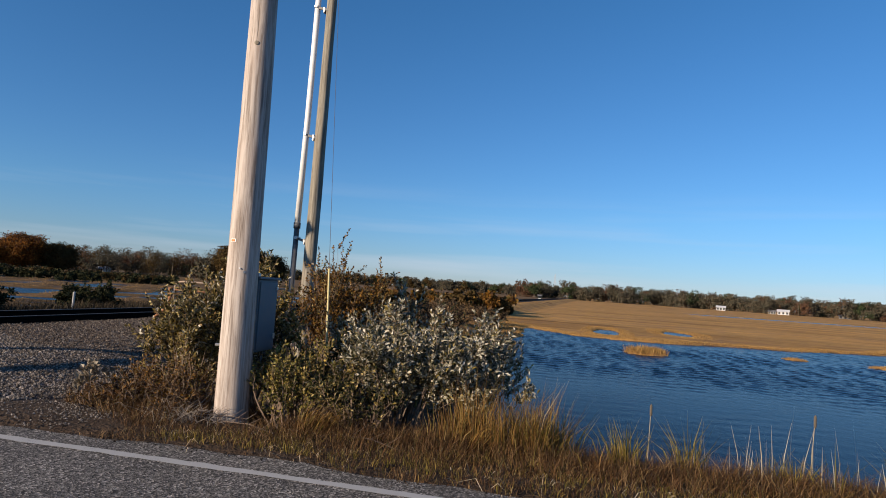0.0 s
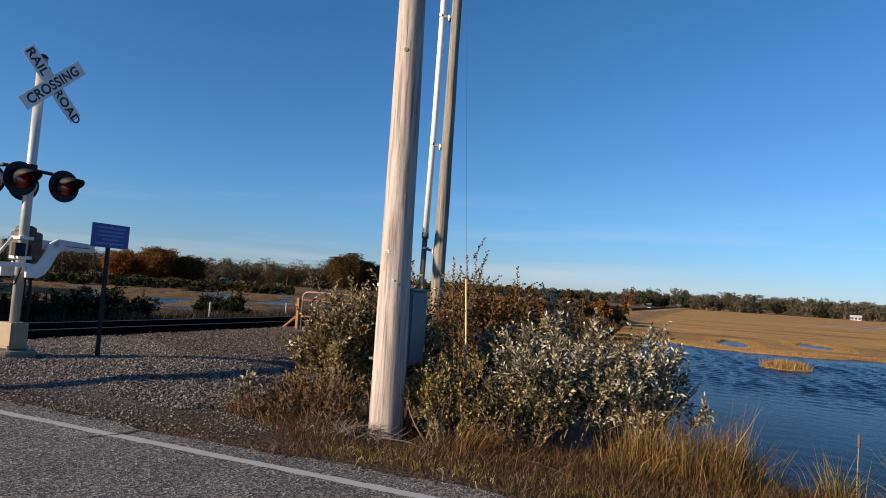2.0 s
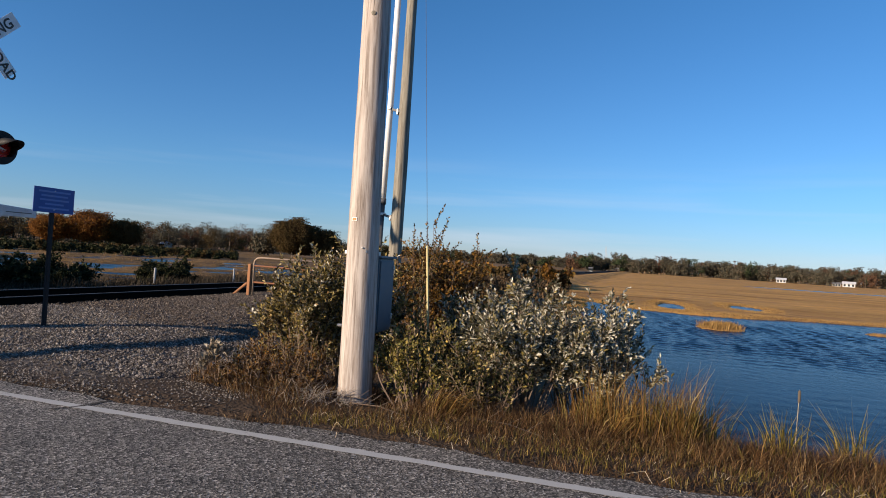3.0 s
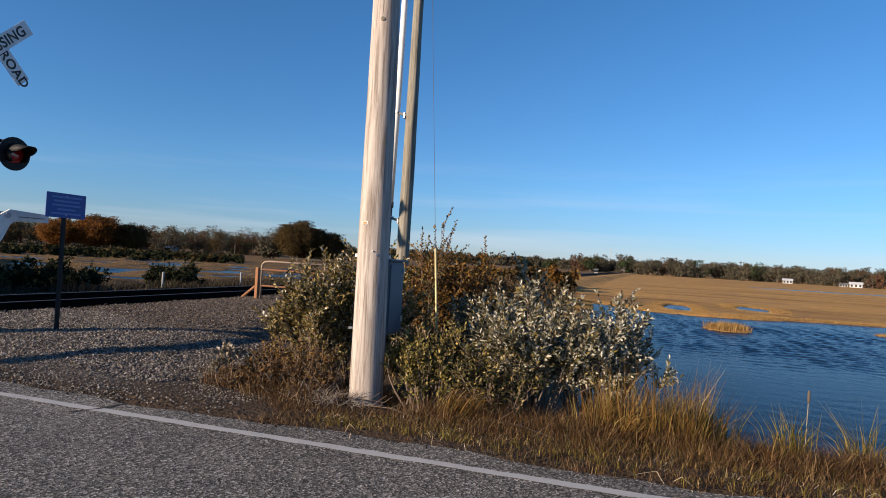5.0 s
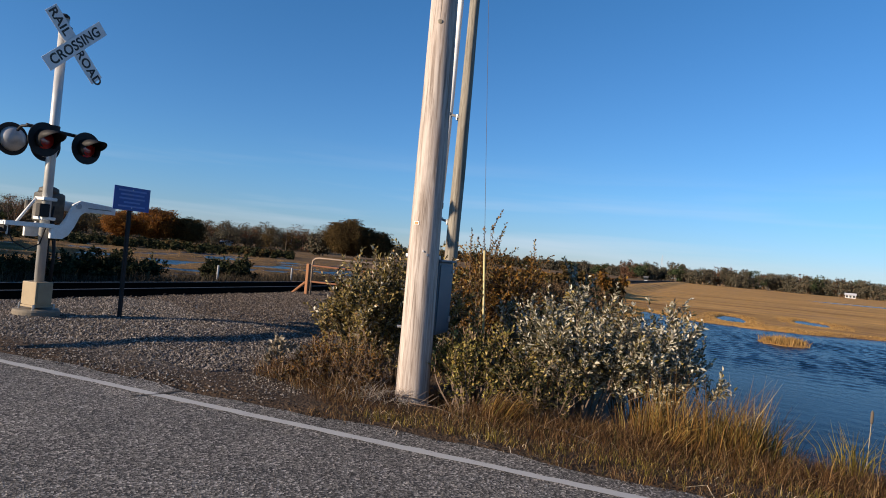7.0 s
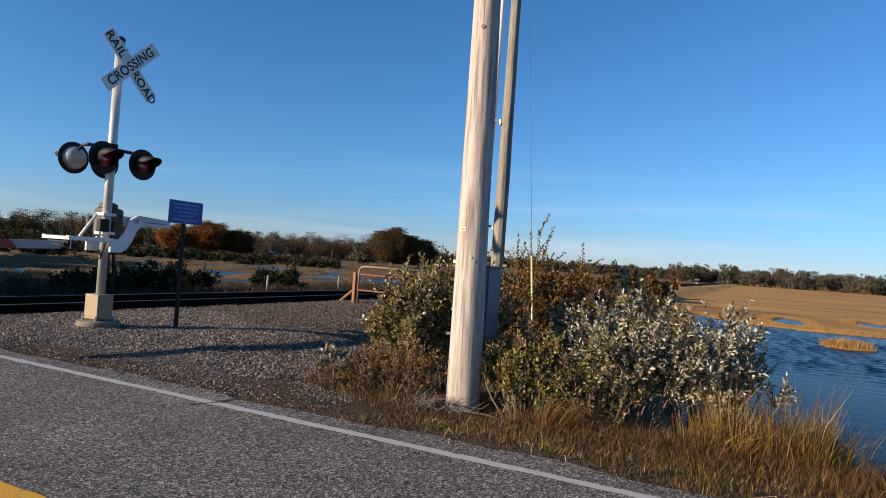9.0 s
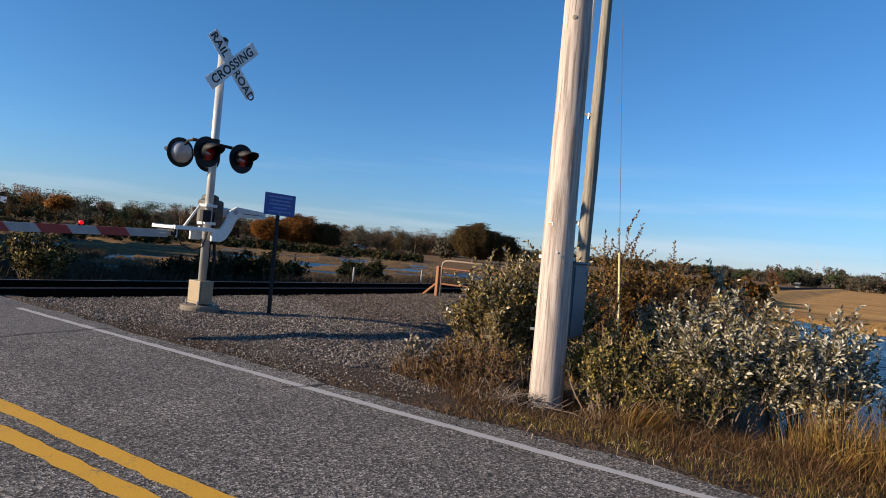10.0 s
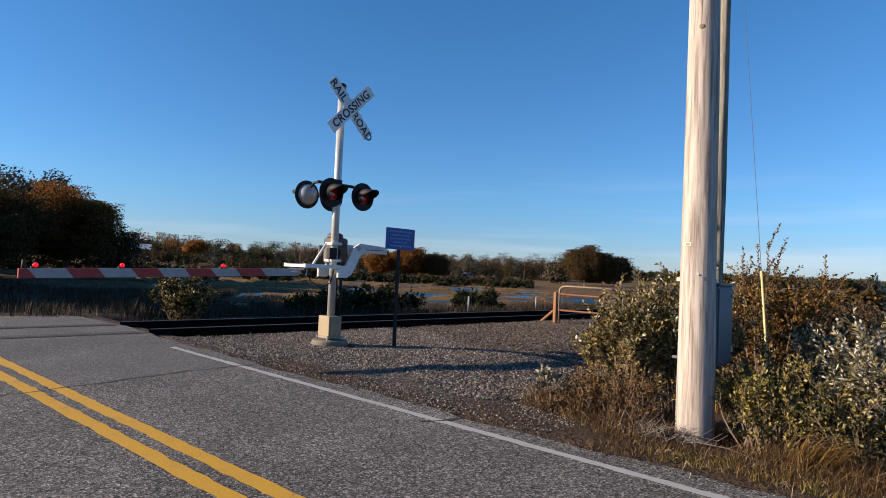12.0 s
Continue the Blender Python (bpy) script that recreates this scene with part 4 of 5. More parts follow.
# ---- pipe gate and posts ----
G = (-11.6, 15.6)
gz = float(ground_z(*G)) - 0.1
gate_post = thing("timber_post", (G[0], G[1], gz), "weathered orange timber gate post with a diagonal brace", "post")
part("upright", box((0.095, 0.095, 1.0 - gz), (0, 0, (0.82 - gz) / 2), 0.012), M_POST, gate_post)
part("brace", tube([(-0.62, -0.02, 0.0), (-0.06, 0, 0.46)], 0.038, 8), M_POST, gate_post, "leaning brace timber")
pg = thing("pipe_gate", (G[0], G[1], gz), "rusty tubular steel gate beside the timber post", "gate")
gt = 1.10 - gz
bend = [(0.10, 0.05, 0.0), (0.10, 0.05, gt - 0.20), (0.12, 0.05, gt - 0.09), (0.20, 0.05, gt - 0.02), (0.34, 0.06, gt), (3.4, 0.6, gt - 0.02)]
part("top_tube", tube(bend, 0.032, 10), M_GALVPIPE, pg, "bent pale tube", True)
part("middle_tube", tube([(0.12, 0.05, gt - 0.24), (3.4, 0.6, gt - 0.28)], 0.026, 8), M_RUST, pg, "", True)
part("lower_tube", tube([(0.12, 0.05, gt - 0.72), (3.4, 0.6, gt - 0.74)], 0.026, 8), M_RUST, pg, "", True)
part("end_tube", tube([(2.0, 0.36, 0.0), (2.0, 0.36, gt)], 0.026, 8), M_GALVPIPE, pg, "", True)
for px, py, ph in ((-18.0, 23.6, 0.75), (-17.2, 18.0, 0.55), (-12.5, 27.0, 0.75)):
    p = thing("marker_post", (px, py, float(ground_z(px, py))), "short whitish marker post in the grass", "post", "marker posts")
    part("stake", tube([(0, 0, -0.1), (0.01, 0, ph), (0.01, 0, ph + 0.03)], [0.042, 0.038, 0.015], 10), M_STRIPE, p)


# ---- vegetation ----
def blades(name, base, height, width, lean, material, label, category, bend=0.35):
    """Many grass blades in one mesh: base n x 3, height n, width n, lean n x 2."""
    n = len(base)
    ang = rng.random(n) * 2 * np.pi
    side = np.stack([np.cos(ang), np.sin(ang), 0 * ang], 1) * width[:, None] * 0.5
    up = np.zeros((n, 3))
    up[:, 2] = height
    ln = np.zeros((n, 3))
    ln[:, :2] = lean * height[:, None]
    mid = base + up * 0.55 + ln * bend
    tip = base + up + ln
    tip[:, 2] -= (lean ** 2).sum(1) * height * 0.25
    v = np.stack([base - side, base + side, mid - side * 0.8, mid + side * 0.8, tip], 1).reshape(-1, 3)
    o = np.arange(n)[:, None] * 5
    quads = np.concatenate([o + 0, o + 1, o + 3, o + 2], 1)
    tris = np.concatenate([o + 2, o + 3, o + 4], 1)
    me = mesh_from(name, v.tolist(), quads.tolist() + tris.tolist(), material)
    return tagged(new(name, me), label, category, kind="stuff")


def tufts(spots, per, spread_r, h, w, lean_out, wind=(0.0, 0.0)):
    """Blades in tufts: base, height, width, lean."""
    n = len(spots)
    hs = h if isinstance(h, np.ndarray) else np.full(n, h)
    B = np.repeat(spots, per, 0)
    H = np.repeat(hs, per) * (0.55 + 0.6 * rng.random(n * per))
    off = rng.normal(size=(n * per, 2)) * spread_r
    base = np.column_stack([B[:, 0] + off[:, 0], B[:, 1] + off[:, 1], np.zeros(n * per)])
    base[:, 2] = ground_z(base[:, 0], base[:, 1]) - 0.02
    lean = off / max(spread_r, 1e-3) * lean_out * 0.5 + rng.normal(size=(n * per, 2)) * lean_out * 0.5 + np.array(wind)
    return base, H, np.full(n * per, w) * (0.7 + 0.6 * rng.random(n * per)), lean


def scatter(n, x0, x1, y0, y1, keep=None):
    out = np.zeros((0, 2))
    while len(out) < n:
        p = np.column_stack([rng.uniform(x0, x1, 2 * n), rng.uniform(y0, y1, 2 * n)])
        if keep is not None:
            p = p[keep(p[:, 0], p[:, 1])]
        out = np.concatenate([out, p])
    return out[:n]


def leaf_mesh(name, centres, dirs, length, width, material, face=None):
    """Pointed folded leaves at centres, along dirs; face: the way their upper sides mostly look."""
    n = len(centres)
    d = dirs / np.linalg.norm(dirs, axis=1, keepdims=True)
    r = rng.normal(size=(n, 3))
    if face is not None:
        r = r * 0.28 + face / (np.linalg.norm(face, axis=1, keepdims=True) + 1e-6)
    s = np.cross(d, r)
    s /= np.linalg.norm(s, axis=1, keepdims=True) + 1e-9
    u = np.cross(s, d)
    L, W = length[:, None], width[:, None]
    tip = centres + d * L - np.array([0, 0, 0.12]) * L
    a = centres + d * L * 0.48 + s * W * 0.5 + u * W * 0.18
    b = centres + d * L * 0.48 - s * W * 0.5 + u * W * 0.18
    v = np.stack([centres, a, tip, b], 1).reshape(-1, 3)
    o = np.arange(n)[:, None] * 4
    f = np.concatenate([np.concatenate([o, o + 1, o + 2], 1), np.concatenate([o, o + 2, o + 3], 1)])
    return mesh_from(name, v.tolist(), f.tolist(), material)


def stick_mesh(name, segs, material):
    """Three-sided twigs: rows of (start, end, r0, r1)."""
    A = np.array([s[0] for s in segs])
    B = np.array([s[1] for s in segs])
    R0 = np.array([s[2] for s in segs])[:, None]
    R1 = np.array([s[3] for s in segs])[:, None]
    d = B - A
    d /= np.linalg.norm(d, axis=1, keepdims=True) + 1e-9
    ref = np.where(np.abs(d[:, 2:3]) > 0.9, np.array([[1.0, 0, 0]]), np.array([[0, 0, 1.0]]))
    s = np.cross(d, ref)
    s /= np.linalg.norm(s, axis=1, keepdims=True) + 1e-9
    u = np.cross(d, s)
    ring = []
    for P, R in ((A, R0), (B, R1)):
        for k in range(3):
            a = 2 * math.pi * k / 3
            ring.append(P + R * (math.cos(a) * s + math.sin(a) * u))
    v = np.stack(ring, 1).reshape(-1, 3)
    o = np.arange(len(segs))[:, None] * 6
    f = np.concatenate([np.concatenate([o + k, o + (k + 1) % 3, o + 3 + (k + 1) % 3, o + 3 + k], 1) for k in range(3)])
    return mesh_from(name, v.tolist(), f.tolist(), material)


def shrub(name, label, place, rx, ry, h, stems, twigs, leaf, material, leafiness=26, low=0.18, upright=0.6, accents=None, group="roadside shrubs"):
    """A shrub: stems from the root fan into an uneven crown, twigs on them carry the leaves."""
    x, y = place
    z = float(ground_z(x, y)) - 0.03
    t = thing(name, (x, y, z), label, "shrub", group)
    segs, cen, drs = [], [], []
    for k in range(stems):
        a = rng.random() * 2 * math.pi
        q = math.sqrt(rng.random())
        top = h * (0.52 + 0.30 * rng.random() + 0.30 * rng.random() ** 3) * (1 - 0.34 * q * q)
        foot = np.array([rx * 0.35 * q * math.cos(a), ry * 0.35 * q * math.sin(a), 0.0]) + np.r_[rng.normal(size=2) * 0.05, 0]
        tip = np.array([rx * q * math.cos(a), ry * q * math.sin(a), top]) + np.r_[rng.normal(size=2) * 0.06, 0]
        ctrl = foot + (tip - foot) * 0.5 + np.array([0.12 * rng.normal(), 0.12 * rng.normal(), 0.18 * h])
        pts = [(1 - s) ** 2 * foot + 2 * s * (1 - s) * ctrl + s * s * tip for s in np.linspace(0, 1, 7)]
        for i in range(6):
            segs.append((pts[i], pts[i + 1], 0.011 * (1 - i / 7), 0.011 * (1 - (i + 1) / 7) + 0.001))
        for j in range(twigs):
            s = 1.0 if j == 0 else low + (1 - low) * rng.random() ** 0.65
            i = min(5, int(s * 6))
            p = pts[i] + (pts[i + 1] - pts[i]) * (s * 6 - i)
            aa = rng.random() * 2 * math.pi
            wide = np.array([p[0] / rx, p[1] / ry]) * 0.55
            out = np.array([0.8 * math.cos(aa) + wide[0], 0.8 * math.sin(aa) + wide[1], upright * 1.5 + 0.3 * rng.normal()])
            ln = h * (0.09 + 0.12 * rng.random())
            if j == 0:
                out = np.array([0.25 * rng.normal() + 0.4 * wide[0], 0.25 * rng.normal() + 0.4 * wide[1], 1.0])
                ln = h * (0.10 + 0.16 * rng.random() ** 1.5)
            out /= np.linalg.norm(out)
            e = p + out * ln
            e[2] = max(e[2], 0.04)
            segs.append((p, e, 0.0038, 0.0015))
            m = max(4, int(leafiness * (0.55 + 0.4 * rng.random()) * ln / 0.25))
            f = (np.arange(m) + 0.6 * rng.random(m)) / m
            cen.append(p + (e - p) * f[:, None])
            jit = rng.normal(size=(m, 3))
            jit -= (jit @ out)[:, None] * out
            jit /= np.linalg.norm(jit, axis=1, keepdims=True) + 1e-6
            drs.append(out * (0.75 + 0.5 * upright * rng.random((m, 1))) + jit * 0.8)
    piece("stem", stick_mesh("stem", segs, M_TWIG), t, "thin brown branches")
    C, D = np.concatenate(cen), np.concatenate(drs)
    L = leaf[0] * (0.6 + 0.7 * rng.random(len(C)))
    W = leaf[1] * (0.7 + 0.6 * rng.random(len(C)))
    if accents:
        pick = rng.random(len(C)) < accents[1]
        tagged(piece("leaves", leaf_mesh("leaves", C[pick], D[pick], L[pick], W[pick], accents[0]), t), kind="stuff")
        keep = ~pick
        C, D, L, W = C[keep], D[keep], L[keep], W[keep]
    tagged(piece("leaves", leaf_mesh("leaves", C, D, L, W, material), t), kind="stuff")
    return t


SILVER = "silvery grey-green leafed shrub on the water's edge"
shrub("silver_shrub", SILVER, (-1.95, 6.75), 0.80, 0.55, 1.62, 40, 12, (0.064, 0.025), M_SILVER, 26, 0.38, 0.8, (M_OLIVE, 0.16))
shrub("silver_shrub", SILVER, (-1.28, 7.05), 0.66, 0.55, 1.70, 34, 11, (0.064, 0.025), M_SILVER, 26, 0.42, 0.8, (M_OLIVE, 0.12))
shrub("silver_shrub", SILVER, (-2.30, 7.6), 0.75, 0.6, 1.75, 30, 11, (0.062, 0.025), M_SILVER, 24, 0.42, 0.9, (M_OLIVE, 0.3))
shrub("silver_shrub", SILVER, (-1.30, 8.0), 0.66, 0.6, 1.90, 20, 9, (0.064, 0.025), M_SILVER, 20, 0.5, 0.9, (M_OLIVE, 0.2))
shrub("olive_shrub", "olive-green leafy shrub beside the pale pole", (-4.72, 6.98), 0.60, 0.55, 1.72, 44, 12, (0.062, 0.026), M_OLIVE, 24, 0.22, 0.9, (M_SILVER, 0.20))
shrub("olive_shrub", "olive-green leafy shrub behind the pale pole", (-4.25, 7.5), 0.62, 0.6, 2.1, 40, 12, (0.062, 0.026), M_OLIVE, 24, 0.22, 0.95, (M_SILVER, 0.20))
shrub("low_shrub", "dark green low shrub in front of the silver leaves", (-2.95, 6.45), 0.60, 0.42, 1.12, 28, 11, (0.050, 0.025), M_OLIVE, 20, 0.2, 0.85, (M_YGREEN, 0.45))
shrub("yellow_green_shrub", "yellowing green low shrub at the foot of the pole", (-2.98, 6.12), 0.32, 0.26, 0.72, 20, 10, (0.048, 0.025), M_YGREEN, 18, 0.15, 0.7, (M_OLIVE, 0.3))
shrub("low_shrub", "dark green low shrub in front of the silver leaves", (-2.2, 6.2), 0.50, 0.35, 0.80, 26, 10, (0.050, 0.024), M_OLIVE, 20, 0.15, 0.7, (M_DARKLEAF, 0.5))
shrub("dark_shrub", "dark green shrub among the taller roadside bushes", (-3.1, 7.3), 0.75, 0.6, 1.0, 36, 11, (0.058, 0.03), M_OLIVE, 20, 0.2, 0.6, (M_DARKLEAF, 0.5))
shrub("rust_shrub", "rust-brown autumn shrub behind the roadside bushes", (-3.98, 9.85), 0.85, 0.7, 2.35, 54, 14, (0.050, 0.028), M_RUSTLEAF, 22, 0.2, 0.6, (M_OLIVE, 0.10))
shrub("rust_shrub", "rust-brown autumn shrub behind the roadside bushes", (-2.7, 10.3), 0.9, 0.8, 1.75, 36, 13, (0.06, 0.034), M_BANKLEAF, 20, 0.2, 0.5, (M_DARKLEAF, 0.3))
shrub("tall_shrub", "tall sparse shrub with bare upright twigs", (-4.0, 9.6), 0.42, 0.35, 2.55, 5, 7, (0.055, 0.03), M_OLIVE, 7, 0.55, 1.2, (M_PALELEAF, 0.15))
shrub("pale_weed", "knee-high weed with large pale dry leaves", (-5.14, 5.92), 0.20, 0.08, 0.58, 5, 7, (0.085, 0.042), M_PALELEAF, 24, 0.45, 2.0)
shrub("brown_weed", "brown withered weeds below the olive shrub", (-4.80, 6.25), 0.36, 0.3, 0.62, 26, 9, (0.05, 0.018), M_RUSTLEAF, 18, 0.1, 0.7, (M_OLIVE, 0.4))
shrub("brown_weed", "brown withered weeds below the olive shrub", (-4.35, 6.3), 0.42, 0.3, 0.70, 26, 9, (0.05, 0.018), M_RUSTLEAF, 18, 0.1, 0.7, (M_OLIVE, 0.45))
for wx, wy, wr, wh in ((-4.95, 5.85, 0.30, 0.30), (-4.68, 5.95, 0.38, 0.48), (-4.2, 5.95, 0.36, 0.55), (-4.95, 6.65, 0.28, 0.70)):
    shrub("brown_weed", "brown withered weeds below the olive shrub", (wx, wy), wr, 0.28, wh, 26, 9, (0.05, 0.016), M_VERGE, 16, 0.08, 0.7, (M_RUSTLEAF, 0.35))
shrub("olive_shrub", "olive-green leafy shrub behind the gravel yard", (-5.7, 8.8), 0.7, 0.6, 1.40, 32, 13, (0.048, 0.022), M_OLIVE, 22, 0.15, 0.6, (M_RUSTLEAF, 0.25))
shrub("roadside_bush", "sunlit green bush beyond the track beside the road", (-15.9, 6.35), 0.85, 0.85, 1.15, 54, 14, (0.085, 0.045), M_OLIVE, 18, 0.1, 0.6, (M_DARKLEAF, 0.4))
shrub("dark_bush", "dark leafless-looking bush on the marsh edge", (-19.5, 21.2), 1.25, 1.2, 1.5, 60, 16, (0.11, 0.07), M_DARKLEAF, 22, 0.08, 0.3)
shrub("dark_bush", "dark leafless-looking bush on the marsh edge", (-19.5, 15.5), 1.6, 1.6, 1.55, 70, 17, (0.11, 0.07), M_DARKLEAF, 22, 0.08, 0.3)
shrub("dark_bush", "dark leafless-looking bush on the marsh edge", (-19.8, 13.2), 1.3, 1.5, 1.35, 60, 16, (0.11, 0.07), M_DARKLEAF, 22, 0.08, 0.3)
for k in range(9):
    yy = 13.5 + 3.4 * k
    shrub("bank_shrub", "rust-brown low shrub on the track bank", (-5.6 - 0.03 * yy + 0.9 * rng.normal(), yy), 1.3, 1.4, 1.15 + 0.25 * rng.random(), 34, 11, (0.12, 0.06), M_BANKLEAF, 14, 0.1, 0.4, (M_FIELDGRASS, 0.35), "track bank shrubs")

# grass of the verge
on_verge = lambda x, y: (np.hypot((x + 3.52) / 0.55, (y - 5.80) / 0.48) > 1.0) & (y > white_y(x) + 0.36 + 0.16 * np.sin(x * 1.9)) & ((x > -3.9) | (y > 5.0 - (x + 3.9) * 0.75))
sp = scatter(3400, -6.0, 7.0, 4.5, 6.9, on_verge)
hh = 0.06 + 0.13 * step(4.8, 5.7, sp[:, 1]) + 0.06 * step(-2.8, 0.5, sp[:, 0]) * step(5.0, 5.8, sp[:, 1])
blades("verge_grass", *tufts(sp, 14, 0.07, hh * (0.6 + 0.8 * rng.random(3400)), 0.005, 0.85, (0.1, 0.02)), M_VERGE, "rusty brown dry grass along the asphalt edge", "grass")
sp = scatter(520, -3.4, 7.0, 4.62, 5.7, on_verge)
blades("green_verge_grass", *tufts(sp, 9, 0.05, np.full(520, 0.10), 0.005, 0.6), M_GREENGRASS, "short yellow-green grass in the verge", "grass")
sp = scatter(260, -5.5, -3.7, 5.5, 6.9, lambda x, y: y > 5.45 - (x + 3.7) * 0.25)
blades("weed_grass", *tufts(sp, 12, 0.07, np.full(260, 0.22), 0.006, 0.6), M_VERGE, "brown weeds under the roadside bushes", "grass")
sp = scatter(120, -1.35, -0.15, 5.85, 7.0)
blades("cord_grass", *tufts(sp, 16, 0.06, 0.34 + 0.46 * rng.random(120), 0.007, 0.30, (0.05, -0.02)), M_CORD, "tall orange-brown cord grass below the silver shrubs", "grass")
sp = scatter(190, -0.4, 8.0, 5.6, 7.1)
blades("cord_grass", *tufts(sp, 20, 0.07, 0.10 + 0.24 * rng.random(190) ** 2.0, 0.007, 0.7, (-0.15, -0.12)), M_CORD, "leaning golden cord grass at the water's edge", "grass")
sp = scatter(30, -0.6, 7.0, 5.9, 7.0)
blades("green_reed", *tufts(sp, 15, 0.05, 0.22 + 0.24 * rng.random(30), 0.008, 0.45, (-0.22, 0)), M_GREENGRASS, "yellow-green reed clumps at the water's edge", "grass")
sp = np.array([(-0.35, 6.15), (-0.12, 6.3), (0.46, 6.05), (1.05, 6.2), (1.9, 6.2), (3.0, 6.2)])
blades("green_reed", *tufts(sp, 90, 0.075, 0.34 + 0.24 * rng.random(6), 0.008, 0.42, (-0.10, 0)), M_GREENGRASS, "yellow-green reed clumps with dark gaps between them", "grass")
sp = scatter(42, 1.4, 6.5, 5.9, 7.2)
blades("straw_stalk", *tufts(sp, 3, 0.08, 0.46 + 0.36 * rng.random(42), 0.007, 0.12), M_STRAW, "bleached upright straw stalks at the water's edge", "grass")
sp = scatter(900, -6.2, -0.9, 8.6, 27, lambda x, y: (bay(x, y) < 0.03) & (bay(x, y) > -2.6))
blades("shore_grass", *tufts(sp, 16, 0.12, 0.40 + 0.3 * rng.random(900), 0.012, 0.45, (0.1, 0)), M_CORD, "brown grass along the sheltered shore", "grass")
sp = scatter(260, -5.5, 6.5, 4.7, 5.9, on_verge)
blades("straw_litter", *tufts(sp, 4, 0.10, np.full(260, 0.10), 0.005, 2.6), M_STRAW, "flattened bleached straw in the verge", "grass")
sp = np.array([(-2.62, 5.80), (-2.52, 5.74), (-2.44, 5.80), (-0.95, 5.95)])
blades("arching_grass", *tufts(sp, 60, 0.05, np.full(4, 0.42), 0.007, 0.35, (0.85, -0.25)), M_CORD, "long dry grass arching over the verge", "grass")
# marsh
keep = lambda x, y: (bay(x, y) < -0.02) & (bay(x, y) > -2.2)
sp = scatter(5200, -8, 40, 26, 68, keep)
blades("marsh_grass", *tufts(sp, 7, 0.22, 0.04 + 0.06 * rng.random(5200), 0.025, 0.5), M_MARSHGRASS, "golden salt marsh grass along the far shore", "grass")
keep = lambda x, y: (pools(x, y) < -0.02)
sp = scatter(3000, -75, -18, 10, 70, keep)
blades("marsh_grass", *tufts(sp, 7, 0.25, 0.05 + 0.08 * rng.random(3000), 0.03, 0.35), M_MARSHGRASS, "golden salt marsh grass round shallow pools", "grass")
sp = scatter(5200, -42, -16.6, 3.0, 22)
blades("field_grass", *tufts(sp, 9, 0.16, 0.15 + 0.20 * rng.random(5200), 0.016, 0.35, (0.12, 0)), M_FIELDGRASS, "grey-brown rough grass beyond the track", "grass")

sp = scatter(3600, -27, -16.8, 5.5, 42)
blades("scrub_grass", *tufts(sp, 10, 0.14, 0.22 + 0.26 * rng.random(3600), 0.014, 0.35, (0.10, 0)), M_FIELDGRASS, "dark brown rank grass between track and pools", "grass")
sp = scatter(60, 1.9, 3.5, 28.8, 31.0, lambda x, y: np.hypot((x - 2.7) / 0.8, (y - 29.8) / 1.0) < 1)
blades("marsh_grass", *tufts(sp, 24, 0.12, 0.20 + 0.14 * rng.random(60), 0.02, 0.4), M_MARSHGRASS, "golden grass tuft on a small islet", "grass")


# ---- stones ----
def stones(name, spots, size, material, label):
    n = len(spots)
    oct_v = np.array([(1, 0, 0), (0, 1, 0), (-1, 0, 0), (0, -1, 0), (0, 0, 0.8), (0, 0, -0.6)], float)
    oct_f = np.array([(0, 1, 4), (1, 2, 4), (2, 3, 4), (3, 0, 4), (1, 0, 5), (2, 1, 5), (3, 2, 5), (0, 3, 5)])
    sc = (size * (0.5 + 0.9 * rng.random(n)))[:, None, None]
    v = oct_v[None] * (0.65 + 0.7 * rng.random((n, 6, 1))) * sc
    a = rng.random(n) * 2 * np.pi
    c, s = np.cos(a)[:, None], np.sin(a)[:, None]
    v = np.stack([v[..., 0] * c - v[..., 1] * s, v[..., 0] * s + v[..., 1] * c, v[..., 2]], -1)
    v[..., 2] += v[..., 0] * rng.normal(size=(n, 1)) * 0.4
    z = ground_z(spots[:, 0], spots[:, 1])
    v += np.column_stack([spots, z + 0.004])[:, None, :]
    f = oct_f[None] + np.arange(n)[:, None, None] * 6
    me = mesh_from(name, v.reshape(-1, 3).tolist(), f.reshape(-1, 3).tolist(), material)
    return tagged(new(name, me), label, "gravel", kind="stuff")


yard_keep = lambda x, y: (x < -5.7 + 0.10 * np.maximum(0, y - 8) + 0.35 * wave(x, y, 1.1, 3.0)) & (y > white_y(x) + 1.0 + 0.10 * step(-10.2, -8.5, x) + 0.35 * wave(x, y, 1.3, 9.0) - 0.5 * step(-8, -10, x))
far_side = lambda x, y: y + 0.5 * wave(x, y, 0.9, 2.6) > 9.3
stones("gravel", scatter(30000, -12.15, -4.8, 4.4, 10.0, lambda x, y: yard_keep(x, y) & ~far_side(x, y)), 0.0165, M_STONE, "loose grey crushed stone of the yard")
stones("gravel", scatter(26000, -12.15, -4.8, 8.6, 17, lambda x, y: yard_keep(x, y) & far_side(x, y)), 0.018, M_BROWNSTONE, "brownish crushed stone at the back of the yard")
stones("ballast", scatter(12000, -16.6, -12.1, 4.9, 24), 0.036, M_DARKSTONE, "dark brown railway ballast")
stones("shoulder_grit", scatter(900, -10, 6, 4.3, 5.1, lambda x, y: (y > white_y(x) + 0.22) & (y < white_y(x) + 0.62)), 0.010, M_DARKSTONE, "small grit on the road shoulder")
